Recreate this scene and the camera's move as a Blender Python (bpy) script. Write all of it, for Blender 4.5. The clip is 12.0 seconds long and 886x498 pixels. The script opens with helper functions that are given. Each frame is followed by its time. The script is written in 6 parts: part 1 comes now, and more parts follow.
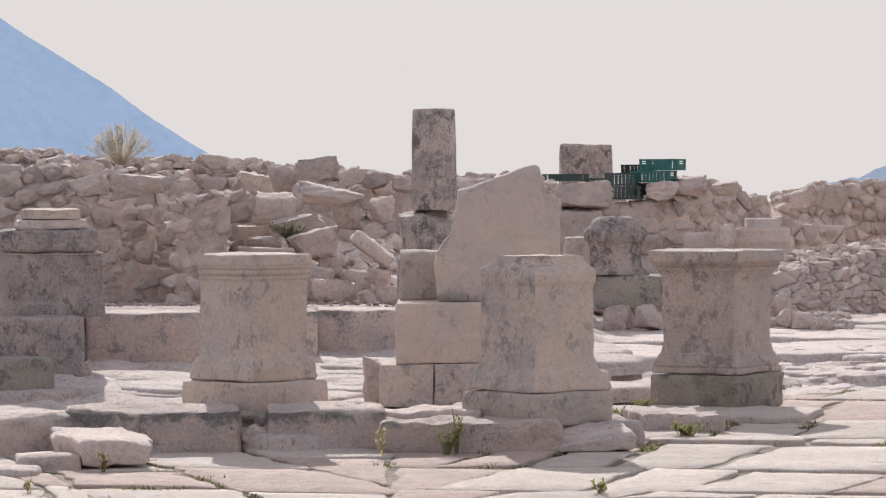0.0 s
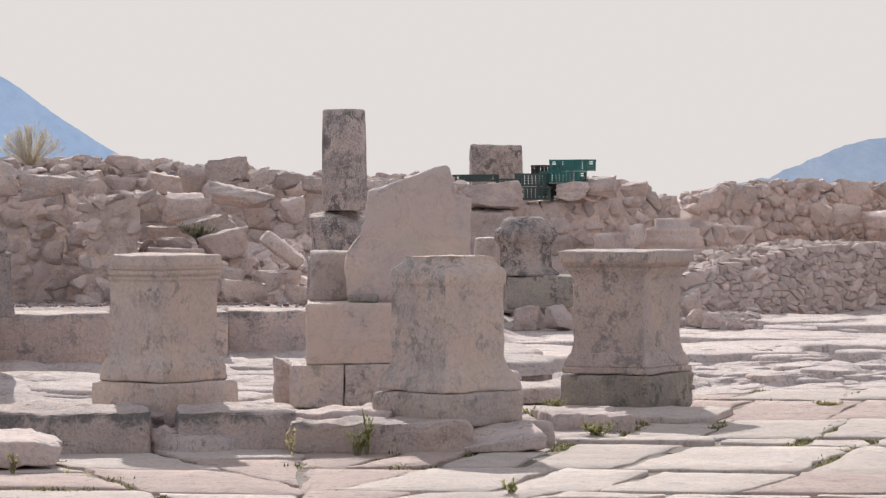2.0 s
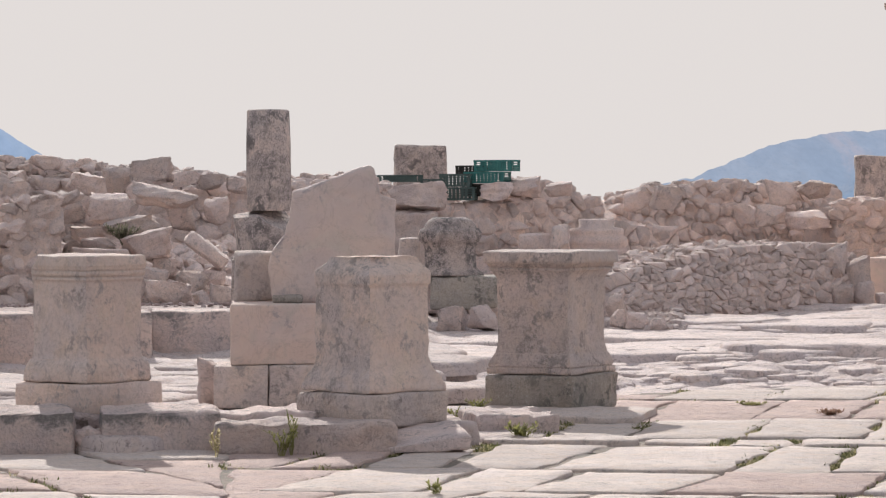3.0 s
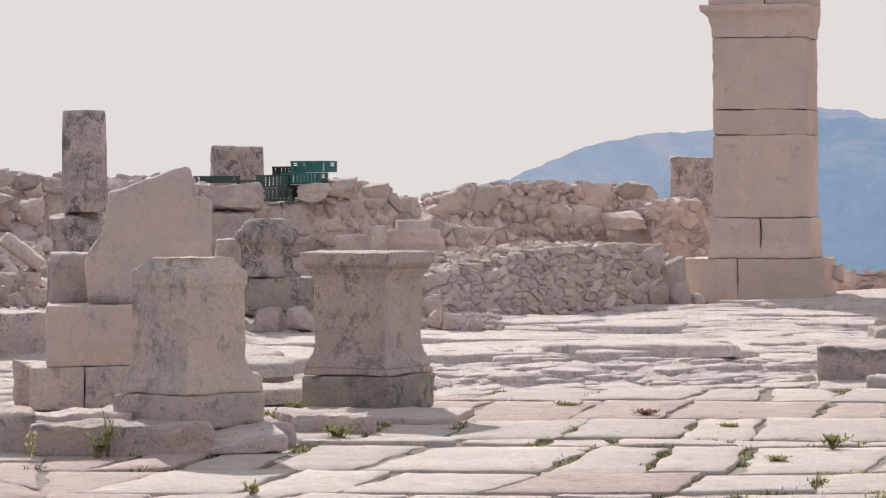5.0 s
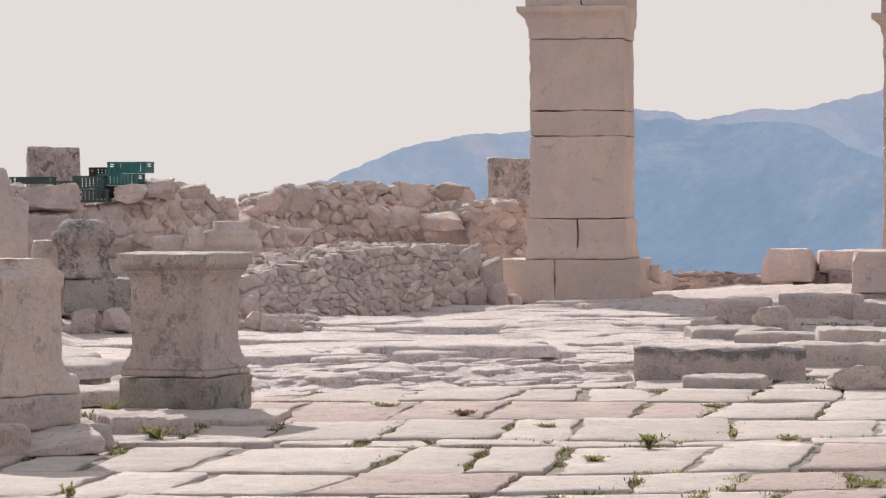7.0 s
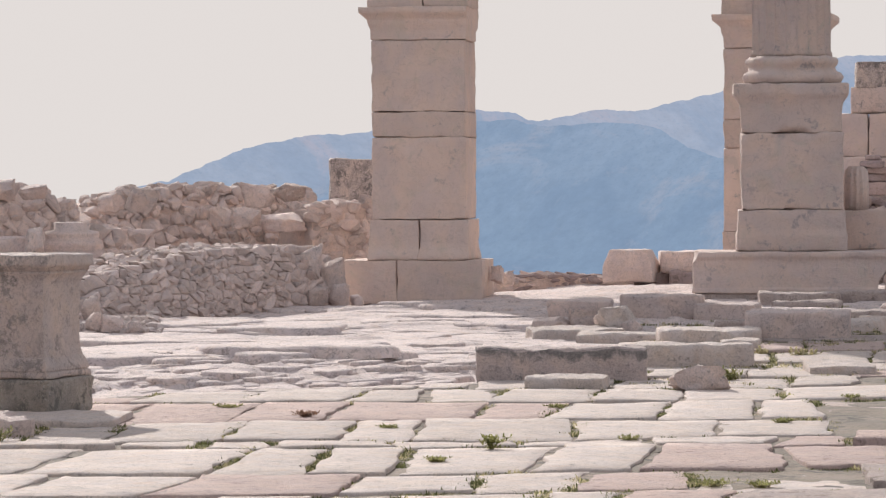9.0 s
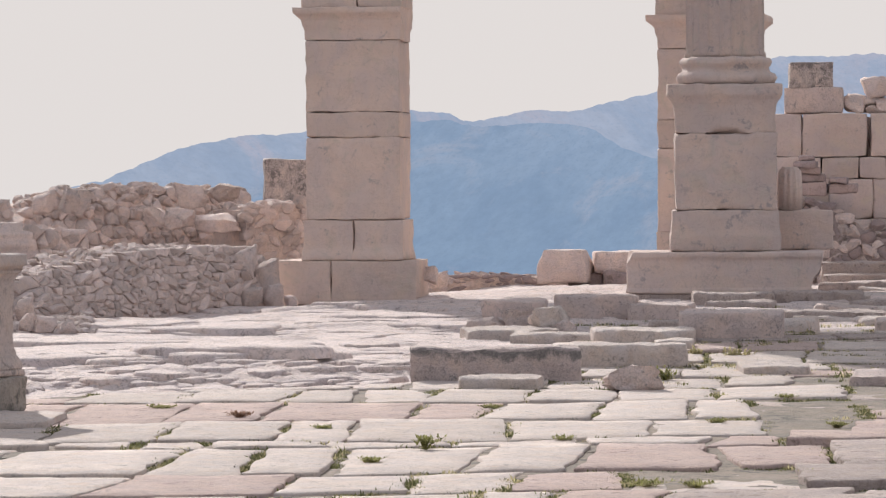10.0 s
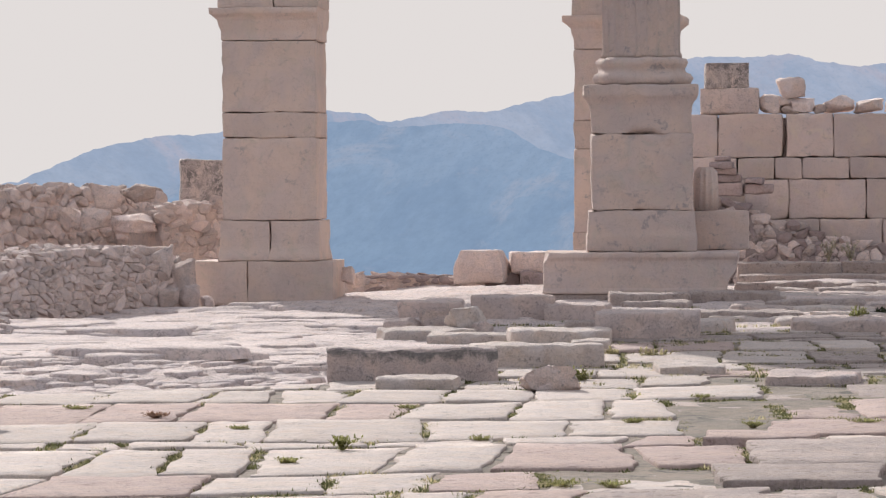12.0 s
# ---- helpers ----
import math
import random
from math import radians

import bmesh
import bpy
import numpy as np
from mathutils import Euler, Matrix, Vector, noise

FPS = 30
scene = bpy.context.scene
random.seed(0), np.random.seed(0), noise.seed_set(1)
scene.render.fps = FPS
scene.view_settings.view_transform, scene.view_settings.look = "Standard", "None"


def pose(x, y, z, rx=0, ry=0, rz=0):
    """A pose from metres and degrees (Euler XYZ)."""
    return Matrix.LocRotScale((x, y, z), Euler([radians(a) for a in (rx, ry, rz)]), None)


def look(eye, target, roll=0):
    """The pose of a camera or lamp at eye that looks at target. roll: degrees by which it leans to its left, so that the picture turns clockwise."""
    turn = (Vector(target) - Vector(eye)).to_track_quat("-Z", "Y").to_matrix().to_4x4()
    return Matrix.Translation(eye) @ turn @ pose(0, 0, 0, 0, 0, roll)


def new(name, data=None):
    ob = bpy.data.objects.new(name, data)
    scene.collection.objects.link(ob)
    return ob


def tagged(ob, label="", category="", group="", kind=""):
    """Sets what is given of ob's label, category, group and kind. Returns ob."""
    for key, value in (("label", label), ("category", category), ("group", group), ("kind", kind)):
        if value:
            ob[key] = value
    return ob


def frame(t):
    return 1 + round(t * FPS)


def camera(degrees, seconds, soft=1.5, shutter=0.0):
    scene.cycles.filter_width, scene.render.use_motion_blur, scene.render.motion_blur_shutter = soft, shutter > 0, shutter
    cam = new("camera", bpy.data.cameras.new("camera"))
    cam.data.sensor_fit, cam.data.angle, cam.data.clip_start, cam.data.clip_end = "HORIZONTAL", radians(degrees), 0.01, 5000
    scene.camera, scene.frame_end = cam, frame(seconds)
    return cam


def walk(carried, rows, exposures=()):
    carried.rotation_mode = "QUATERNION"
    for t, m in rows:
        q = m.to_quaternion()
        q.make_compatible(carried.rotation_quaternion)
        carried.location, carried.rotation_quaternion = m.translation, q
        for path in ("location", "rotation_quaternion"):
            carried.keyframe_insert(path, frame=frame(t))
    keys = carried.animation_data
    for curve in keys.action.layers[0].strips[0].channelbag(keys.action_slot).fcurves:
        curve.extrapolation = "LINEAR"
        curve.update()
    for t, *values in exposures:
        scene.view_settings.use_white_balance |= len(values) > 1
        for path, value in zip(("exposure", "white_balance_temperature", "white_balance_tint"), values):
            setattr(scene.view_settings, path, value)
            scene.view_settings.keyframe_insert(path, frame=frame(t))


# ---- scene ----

# ================= camera: a slow pan from a tripod =================
cam = camera(14.0, 12.0, soft=1.25)
F = 6385.0          # bearing ticks in one radian
MID = 1525.0        # the tick at bearing zero (straight along +y)
EYE, TILT, LEAN, LEVEL = 1.6, -1.04, 0.31, 325.0
PAN = [(0.0, 0.0), (0.5, 0.227), (1.0, 0.544), (1.5, 0.927), (2.0, 1.425), (2.5, 1.970), (3.0, 2.625), (5.0, 5.532),
       (5.5, 6.252), (6.0, 7.009), (6.5, 7.703), (7.0, 8.428), (7.5, 9.090), (9.5, 11.490), (10.0, 11.981),
       (10.5, 12.382), (11.0, 12.756), (11.5, 13.045), (12.0, 13.305)]
walk(cam, [(t, pose(0, 0, EYE, 90 + TILT, LEAN, 6.652 - a)) for t, a in PAN],
     exposures=[(t, 0.0, k, 10.0) for t, k in ((0.0, 6480.0), (2.5, 6560.0), (6.0, 6570.0), (7.5, 6670.0), (9.5, 6560.0), (12.0, 6510.0))])

# ================= world and sun =================
SUN_EL, SUN_AZ = 26.5, -12.5     # the sun stands ahead of the camera, a little to the left
world = bpy.data.worlds.new("hazy_sky")
scene.world = world
world.use_nodes = True
wn, wl = world.node_tree.nodes, world.node_tree.links
wn.clear()
sky = wn.new("ShaderNodeTexSky")
sky.sky_type, sky.sun_disc = "NISHITA", False
sky.sun_elevation, sky.sun_rotation = radians(SUN_EL), radians(SUN_AZ)
sky.dust_density, sky.air_density = 1.0, 1.0
sky_level = wn.new("ShaderNodeRGBToBW")
haze_share = wn.new("ShaderNodeMapRange")     # where the sky is bright, low and towards the sun, it fades into pale haze
haze_share.inputs["From Min"].default_value, haze_share.inputs["From Max"].default_value = 1.0, 6.0
haze_mix = wn.new("ShaderNodeMix")
haze_mix.data_type = "RGBA"
haze_mix.inputs[6].default_value = (0.475, 0.505, 0.585, 1)
haze_mix.inputs[7].default_value = (0.760, 0.720, 0.708, 1)
sky_bg = wn.new("ShaderNodeBackground")
sky_bg.inputs[1].default_value = 1.0
wout = wn.new("ShaderNodeOutputWorld")
wl.new(sky.outputs[0], sky_level.inputs[0])
wl.new(sky_level.outputs[0], haze_share.inputs["Value"])
wl.new(haze_share.outputs[0], haze_mix.inputs[0])
wl.new(haze_mix.outputs[2], sky_bg.inputs[0])
wl.new(sky_bg.outputs[0], wout.inputs[0])
sun_data = bpy.data.lights.new("sun", "SUN")
sun_data.energy, sun_data.angle, sun_data.color = 5.0, radians(0.6), (1.0, 0.95, 0.90)
sun = new("sun", sun_data)
_el, _az = radians(SUN_EL), radians(SUN_AZ)
sun.matrix_world = look((0, 0, 50), (-50 * math.sin(_az) * math.cos(_el), -50 * math.cos(_az) * math.cos(_el), 50 - 50 * math.sin(_el)))


# ================= materials =================
def limestone(name, light, dark, stain=(0.16, 0.145, 0.135), stain_at=0.62, scale=1.0, bump=0.35, pit=0.4, rough=0.9, vary=0.12, chalk=None, stretch=1.0, speckle=0.2, crack=0.4, crust=None, tint=(0.945, 0.985, 1.125), lichen=0.0):
    """Weathered limestone: two tones, a shaped lichen stain, fine speckle and pits; each object differs a little."""
    light, dark, stain = (tuple(c * k for c, k in zip(v, tint)) for v in (light, dark, stain))
    m = bpy.data.materials.new(name)
    m.use_nodes = True
    n, l = m.node_tree.nodes, m.node_tree.links
    bsdf = n["Principled BSDF"]
    bsdf.inputs["Roughness"].default_value = rough
    bsdf.inputs["Specular IOR Level"].default_value = 0.2
    co, info = n.new("ShaderNodeTexCoord"), n.new("ShaderNodeObjectInfo")
    shift = n.new("ShaderNodeVectorMath")
    shift.operation = "SCALE"
    shift.inputs[0].default_value = (37.0, 19.0, 53.0)
    l.new(info.outputs["Random"], shift.inputs["Scale"])
    at_co = n.new("ShaderNodeVectorMath")
    squash = n.new("ShaderNodeVectorMath")
    squash.operation = "MULTIPLY"
    squash.inputs[1].default_value = (1.0, 1.0, stretch)
    l.new(co.outputs["Object"], squash.inputs[0])
    l.new(squash.outputs[0], at_co.inputs[0])
    l.new(shift.outputs[0], at_co.inputs[1])

    def tex(size, detail=6.0, roughness=0.6, distortion=0.0):
        t = n.new("ShaderNodeTexNoise")
        t.inputs["Scale"].default_value = size * scale
        t.inputs["Detail"].default_value = detail
        t.inputs["Roughness"].default_value = roughness
        t.inputs["Distortion"].default_value = distortion
        l.new(at_co.outputs[0], t.inputs["Vector"])
        return t

    def ramp(src, a, b):
        r = n.new("ShaderNodeMapRange")
        r.inputs["From Min"].default_value, r.inputs["From Max"].default_value = a, b
        l.new(src, r.inputs["Value"])
        return r.outputs[0]

    def mix(fac, a, b, mode="MIX"):
        x = n.new("ShaderNodeMix")
        x.data_type, x.blend_type = "RGBA", mode
        if isinstance(fac, float):
            x.inputs[0].default_value = fac
        else:
            l.new(fac, x.inputs[0])
        for s, v in ((6, a), (7, b)):
            if isinstance(v, tuple):
                x.inputs[s].default_value = (*v, 1)
            else:
                l.new(v, x.inputs[s])
        return x.outputs[2]

    big, mid, fine, grain = tex(1.3), tex(5.5, 8.0, 0.68, 0.4), tex(26.0, 5.0, 0.7), tex(110.0, 3.0, 0.6)
    col = mix(ramp(big.outputs[0], 0.36, 0.64), light, dark)
    if chalk:
        col = mix(ramp(tex(3.1, 5.0, 0.6, 0.8).outputs[0], 0.54, 0.66), col, chalk)
    warm = mix(1.0, col, (1.03, 0.995, 0.975), "MULTIPLY")
    cool = mix(1.0, col, (0.975, 0.975, 1.015), "MULTIPLY")
    col = mix(ramp(tex(2.6, 4.0, 0.55, 0.6).outputs[0], 0.38, 0.62), warm, cool)
    blotch = n.new("ShaderNodeMath")
    blotch.operation = "MULTIPLY"
    edge_in = n.new("ShaderNodeMath")
    edge_in.operation = "MULTIPLY_ADD"
    edge_in.inputs[1].default_value = 0.35
    l.new(fine.outputs[0], edge_in.inputs[0])
    l.new(mid.outputs[0], edge_in.inputs[2])
    l.new(ramp(edge_in.outputs[0], stain_at + 0.13, stain_at + 0.22), blotch.inputs[0])
    l.new(ramp(tex(2.2, 3.0, 0.5).outputs[0], 0.36, 0.58), blotch.inputs[1])
    col = mix(blotch.outputs[0], col, stain)
    speck = ramp(fine.outputs[0], 0.46, 0.66)
    col = mix(speck, col, mix(speckle, col, (0.13, 0.12, 0.11)))
    if lichen:
        # crusty lichen: dark flecks in colonies and pale ones between
        colony = n.new("ShaderNodeMath")
        colony.operation = "MULTIPLY"
        l.new(ramp(tex(46.0, 6.0, 0.78, 0.3).outputs[0], 0.55 - 0.05 * lichen, 0.62 - 0.05 * lichen), colony.inputs[0])
        l.new(ramp(tex(2.6, 7.0, 0.72, 0.4).outputs[0], 0.62 - 0.22 * lichen, 0.74 - 0.20 * lichen), colony.inputs[1])
        col = mix(colony.outputs[0], col, mix(0.45 - 0.30 * lichen, (0.12, 0.112, 0.108), col))
        pale = n.new("ShaderNodeMath")
        pale.operation = "MULTIPLY"
        l.new(ramp(tex(30.0, 4.0, 0.7).outputs[0], 0.58, 0.64), pale.inputs[0])
        l.new(ramp(tex(4.1, 4.0, 0.6).outputs[0], 0.48, 0.58), pale.inputs[1])
        col = mix(pale.outputs[0], col, mix(0.55, (0.60, 0.58, 0.54), col))
    vein = n.new("ShaderNodeMath")
    vein.operation = "SUBTRACT"
    l.new(tex(4.2, 7.0, 0.62, 1.1).outputs[0], vein.inputs[0])
    vein.inputs[1].default_value = 0.5
    width = n.new("ShaderNodeMath")
    width.operation = "ABSOLUTE"
    l.new(vein.outputs[0], width.inputs[0])
    line = n.new("ShaderNodeMapRange")
    line.inputs["From Min"].default_value, line.inputs["From Max"].default_value = 0.0, 0.016
    line.inputs["To Min"].default_value, line.inputs["To Max"].default_value = crack, 0.0
    l.new(width.outputs[0], line.inputs["Value"])
    col = mix(line.outputs[0], col, (0.13, 0.115, 0.10))
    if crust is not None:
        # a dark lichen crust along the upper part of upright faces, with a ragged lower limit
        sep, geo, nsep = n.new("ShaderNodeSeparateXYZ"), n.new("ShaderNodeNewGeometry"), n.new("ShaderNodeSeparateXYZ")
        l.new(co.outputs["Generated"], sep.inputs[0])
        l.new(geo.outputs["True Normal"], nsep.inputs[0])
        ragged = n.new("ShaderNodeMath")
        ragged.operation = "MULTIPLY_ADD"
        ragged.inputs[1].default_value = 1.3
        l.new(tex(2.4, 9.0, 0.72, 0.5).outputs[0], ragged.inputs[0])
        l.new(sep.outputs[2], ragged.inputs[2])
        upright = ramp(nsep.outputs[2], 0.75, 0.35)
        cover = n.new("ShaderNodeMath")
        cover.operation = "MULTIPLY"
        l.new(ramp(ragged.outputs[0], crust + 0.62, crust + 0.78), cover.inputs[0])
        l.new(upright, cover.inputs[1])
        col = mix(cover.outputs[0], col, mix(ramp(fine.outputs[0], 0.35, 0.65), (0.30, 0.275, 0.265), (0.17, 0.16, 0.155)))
    tone = n.new("ShaderNodeMapRange")
    tone.inputs["To Min"].default_value, tone.inputs["To Max"].default_value = 1 - vary, 1 + vary
    l.new(info.outputs["Random"], tone.inputs["Value"])
    hsv = n.new("ShaderNodeHueSaturation")
    l.new(tone.outputs[0], hsv.inputs["Value"])
    l.new(col, hsv.inputs["Color"])
    l.new(hsv.outputs[0], bsdf.inputs["Base Color"])
    add = n.new("ShaderNodeMath")
    add.operation = "MULTIPLY_ADD"
    l.new(fine.outputs[0], add.inputs[0])
    add.inputs[1].default_value = pit
    l.new(mid.outputs[0], add.inputs[2])
    add2 = n.new("ShaderNodeMath")
    add2.operation = "MULTIPLY_ADD"
    l.new(grain.outputs[0], add2.inputs[0])
    add2.inputs[1].default_value = 0.12
    l.new(add.outputs[0], add2.inputs[2])
    bp = n.new("ShaderNodeBump")
    bp.inputs["Strength"].default_value, bp.inputs["Distance"].default_value = bump, 0.045
    l.new(add2.outputs[0], bp.inputs["Height"])
    l.new(bp.outputs[0], bsdf.inputs["Normal"])
    return m


def plain(name, colour, rough=0.6, vary=0.25, scale=9.0, trans=0.0):
    """A simple coloured material with a soft mottling."""
    m = bpy.data.materials.new(name)
    m.use_nodes = True
    n, l = m.node_tree.nodes, m.node_tree.links
    bsdf = n["Principled BSDF"]
    bsdf.inputs["Roughness"].default_value = rough
    bsdf.inputs["Specular IOR Level"].default_value = 0.25
    t, co, r, info = n.new("ShaderNodeTexNoise"), n.new("ShaderNodeTexCoord"), n.new("ShaderNodeMapRange"), n.new("ShaderNodeNewGeometry")
    t.inputs["Scale"].default_value = scale
    l.new(co.outputs["Object"], t.inputs["Vector"])
    mixr = n.new("ShaderNodeMath")
    l.new(t.outputs[0], mixr.inputs[0])
    isl = n.new("ShaderNodeMath")
    isl.operation = "MULTIPLY_ADD"
    l.new(info.outputs["Random Per Island"], isl.inputs[0])
    isl.inputs[1].default_value, isl.inputs[2].default_value = 0.4, -0.2
    l.new(isl.outputs[0], mixr.inputs[1])
    r.inputs["From Min"].default_value, r.inputs["From Max"].default_value = 0.25, 0.75
    r.inputs["To Min"].default_value, r.inputs["To Max"].default_value = 1 - vary, 1 + vary
    l.new(mixr.outputs[0], r.inputs["Value"])
    hsv = n.new("ShaderNodeHueSaturation")
    hsv.inputs["Color"].default_value = (*colour, 1)
    l.new(r.outputs[0], hsv.inputs["Value"])
    l.new(hsv.outputs[0], bsdf.inputs["Base Color"])
    if trans:
        tr, ms = n.new("ShaderNodeBsdfTranslucent"), n.new("ShaderNodeMixShader")
        ms.inputs[0].default_value = trans
        l.new(hsv.outputs[0], tr.inputs["Color"])
        l.new(bsdf.outputs[0], ms.inputs[1])
        l.new(tr.outputs[0], ms.inputs[2])
        l.new(ms.outputs[0], n["Material Output"].inputs["Surface"])
    return m


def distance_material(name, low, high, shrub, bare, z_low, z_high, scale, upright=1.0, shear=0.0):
    """Far hills with bright haze painted into their colour: a backdrop that glows softly, with shrub speckle and pale
    bare slopes.
    """
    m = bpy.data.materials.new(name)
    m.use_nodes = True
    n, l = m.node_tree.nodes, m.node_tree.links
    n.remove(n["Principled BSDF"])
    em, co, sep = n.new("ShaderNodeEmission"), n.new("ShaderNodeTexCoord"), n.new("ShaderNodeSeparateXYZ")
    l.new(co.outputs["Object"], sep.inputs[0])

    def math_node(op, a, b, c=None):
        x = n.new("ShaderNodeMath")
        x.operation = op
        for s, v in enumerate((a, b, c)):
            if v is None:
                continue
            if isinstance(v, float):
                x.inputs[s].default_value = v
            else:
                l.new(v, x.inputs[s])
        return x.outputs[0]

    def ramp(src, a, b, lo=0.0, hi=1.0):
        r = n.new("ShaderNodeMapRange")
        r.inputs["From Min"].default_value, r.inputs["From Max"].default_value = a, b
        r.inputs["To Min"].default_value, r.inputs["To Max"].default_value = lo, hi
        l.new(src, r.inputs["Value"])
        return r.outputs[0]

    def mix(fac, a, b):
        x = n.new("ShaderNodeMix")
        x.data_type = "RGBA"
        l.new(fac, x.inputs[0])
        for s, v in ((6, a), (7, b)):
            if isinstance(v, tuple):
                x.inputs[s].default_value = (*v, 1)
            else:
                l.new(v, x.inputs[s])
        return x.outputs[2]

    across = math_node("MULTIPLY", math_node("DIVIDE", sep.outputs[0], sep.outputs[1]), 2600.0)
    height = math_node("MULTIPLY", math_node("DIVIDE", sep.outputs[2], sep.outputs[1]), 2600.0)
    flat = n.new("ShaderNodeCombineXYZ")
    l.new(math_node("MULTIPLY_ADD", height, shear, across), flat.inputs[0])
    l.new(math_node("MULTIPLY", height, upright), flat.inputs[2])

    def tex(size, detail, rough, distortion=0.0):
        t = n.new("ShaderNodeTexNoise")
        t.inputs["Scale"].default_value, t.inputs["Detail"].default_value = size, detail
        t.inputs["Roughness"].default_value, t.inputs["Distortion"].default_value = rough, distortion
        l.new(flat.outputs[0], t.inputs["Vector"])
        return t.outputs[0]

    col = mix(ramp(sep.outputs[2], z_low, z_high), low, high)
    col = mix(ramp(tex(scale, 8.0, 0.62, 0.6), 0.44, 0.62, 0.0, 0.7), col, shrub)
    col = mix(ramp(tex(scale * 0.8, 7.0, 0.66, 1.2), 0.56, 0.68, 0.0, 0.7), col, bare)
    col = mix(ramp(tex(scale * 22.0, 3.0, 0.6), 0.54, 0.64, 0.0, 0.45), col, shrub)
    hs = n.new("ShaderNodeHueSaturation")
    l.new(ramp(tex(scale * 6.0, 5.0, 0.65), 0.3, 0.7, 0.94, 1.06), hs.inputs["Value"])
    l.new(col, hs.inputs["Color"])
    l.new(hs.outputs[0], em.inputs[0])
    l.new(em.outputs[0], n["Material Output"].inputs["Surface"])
    return m


ALTAR = limestone("altar_limestone", (0.635, 0.54, 0.452), (0.535, 0.464, 0.398), stain=(0.349, 0.301, 0.262), stain_at=0.57, scale=1.7, stretch=0.9, speckle=0.2, bump=0.7, chalk=(0.625, 0.525, 0.455), crack=0.25, lichen=0.35, tint=(1.09, 1.1, 1.19))
ALTAR_WARM = limestone("altar_limestone_warm", (0.635, 0.515, 0.415), (0.545, 0.455, 0.38), stain=(0.35, 0.305, 0.27), stain_at=0.59, scale=1.6, stretch=0.9, speckle=0.16, bump=0.7, chalk=(0.625, 0.525, 0.455), crack=0.25, lichen=0.32, tint=(1.09, 1.1, 1.19))
ALTAR_GREY = limestone("altar_limestone_grey", (0.645, 0.543, 0.455), (0.530, 0.461, 0.399), stain=(0.341, 0.303, 0.266), stain_at=0.54, scale=1.9, stretch=0.9, speckle=0.24, bump=0.8, chalk=(0.625, 0.525, 0.455), crack=0.3, lichen=0.5, tint=(1.09, 1.1, 1.19))
SMOOTH = limestone("dressed_limestone", (0.63, 0.500, 0.405), (0.555, 0.450, 0.375), stain=(0.37, 0.32, 0.29), stain_at=0.61, bump=0.6, vary=0.07, speckle=0.04, crack=0.16, chalk=(0.56, 0.49, 0.44), scale=1.0, tint=(1.02, 1.06, 1.17))
PIER = limestone("pier_limestone", (0.68, 0.543, 0.435), (0.605, 0.485, 0.395), stain=(0.41, 0.35, 0.30), stain_at=0.64, bump=0.5, vary=0.06, speckle=0.04, crack=0.15, chalk=(0.615, 0.525, 0.455), scale=1.0, tint=(1.03, 1.06, 1.16))
ASHLAR = limestone("wall_limestone", (0.63, 0.505, 0.415), (0.55, 0.445, 0.37), stain=(0.39, 0.33, 0.28), stain_at=0.64, bump=0.5, vary=0.10, speckle=0.04, crack=0.15, chalk=(0.615, 0.525, 0.455), scale=1.0, tint=(1.02, 1.06, 1.18))
LICHEN = limestone("lichened_limestone", (0.582, 0.498, 0.426), (0.470, 0.403, 0.347), stain=(0.185, 0.165, 0.15), stain_at=0.51, bump=0.6, scale=2.2, stretch=0.8, speckle=0.32, lichen=1.0, tint=(1.09, 1.1, 1.19))
RUBBLE = limestone("rubble_limestone", (0.746, 0.624, 0.531), (0.618, 0.525, 0.455), stain=(0.338, 0.310, 0.286), stain_at=0.62, bump=0.8, vary=0.20, speckle=0.30, crack=0.35, lichen=0.2, tint=(1.08, 1.08, 1.15))
WALLSTONE = limestone("wall_stone_limestone", (0.746, 0.624, 0.531), (0.618, 0.525, 0.455), stain=(0.338, 0.310, 0.286), stain_at=0.62, bump=0.8, vary=0.20, speckle=0.30, crack=0.35, scale=4.5, tint=(1.08, 1.08, 1.15))
ROCK = limestone("rock_limestone", (0.746, 0.624, 0.531), (0.618, 0.525, 0.455), stain=(0.338, 0.310, 0.286), stain_at=0.62, bump=0.8, vary=0.20, speckle=0.30, crack=0.35, scale=2.4, lichen=0.35, tint=(1.08, 1.08, 1.15))
RUBBLE_PINK = limestone("rubble_pink_limestone", (0.73, 0.598, 0.495), (0.63, 0.51, 0.425), stain=(0.368, 0.295, 0.250), stain_at=0.66, bump=0.5, vary=0.16, speckle=0.3, tint=(1.03, 1.06, 1.17))
WALLSTONE_PINK = limestone("wall_stone_pink_limestone", (0.73, 0.598, 0.495), (0.63, 0.51, 0.425), stain=(0.368, 0.295, 0.250), stain_at=0.66, bump=0.5, vary=0.16, speckle=0.3, scale=4.5, tint=(1.03, 1.06, 1.17))
ROCK_PINK = limestone("rock_pink_limestone", (0.73, 0.598, 0.495), (0.63, 0.51, 0.425), stain=(0.368, 0.295, 0.250), stain_at=0.66, bump=0.5, vary=0.16, speckle=0.3, scale=2.4, tint=(1.03, 1.06, 1.17))
MORTAR = limestone("rubble_mortar", (0.72, 0.58, 0.48), (0.60, 0.485, 0.405), stain=(0.30, 0.245, 0.21), stain_at=0.62, bump=0.8, scale=2.2, tint=(1.17, 1.19, 1.27))
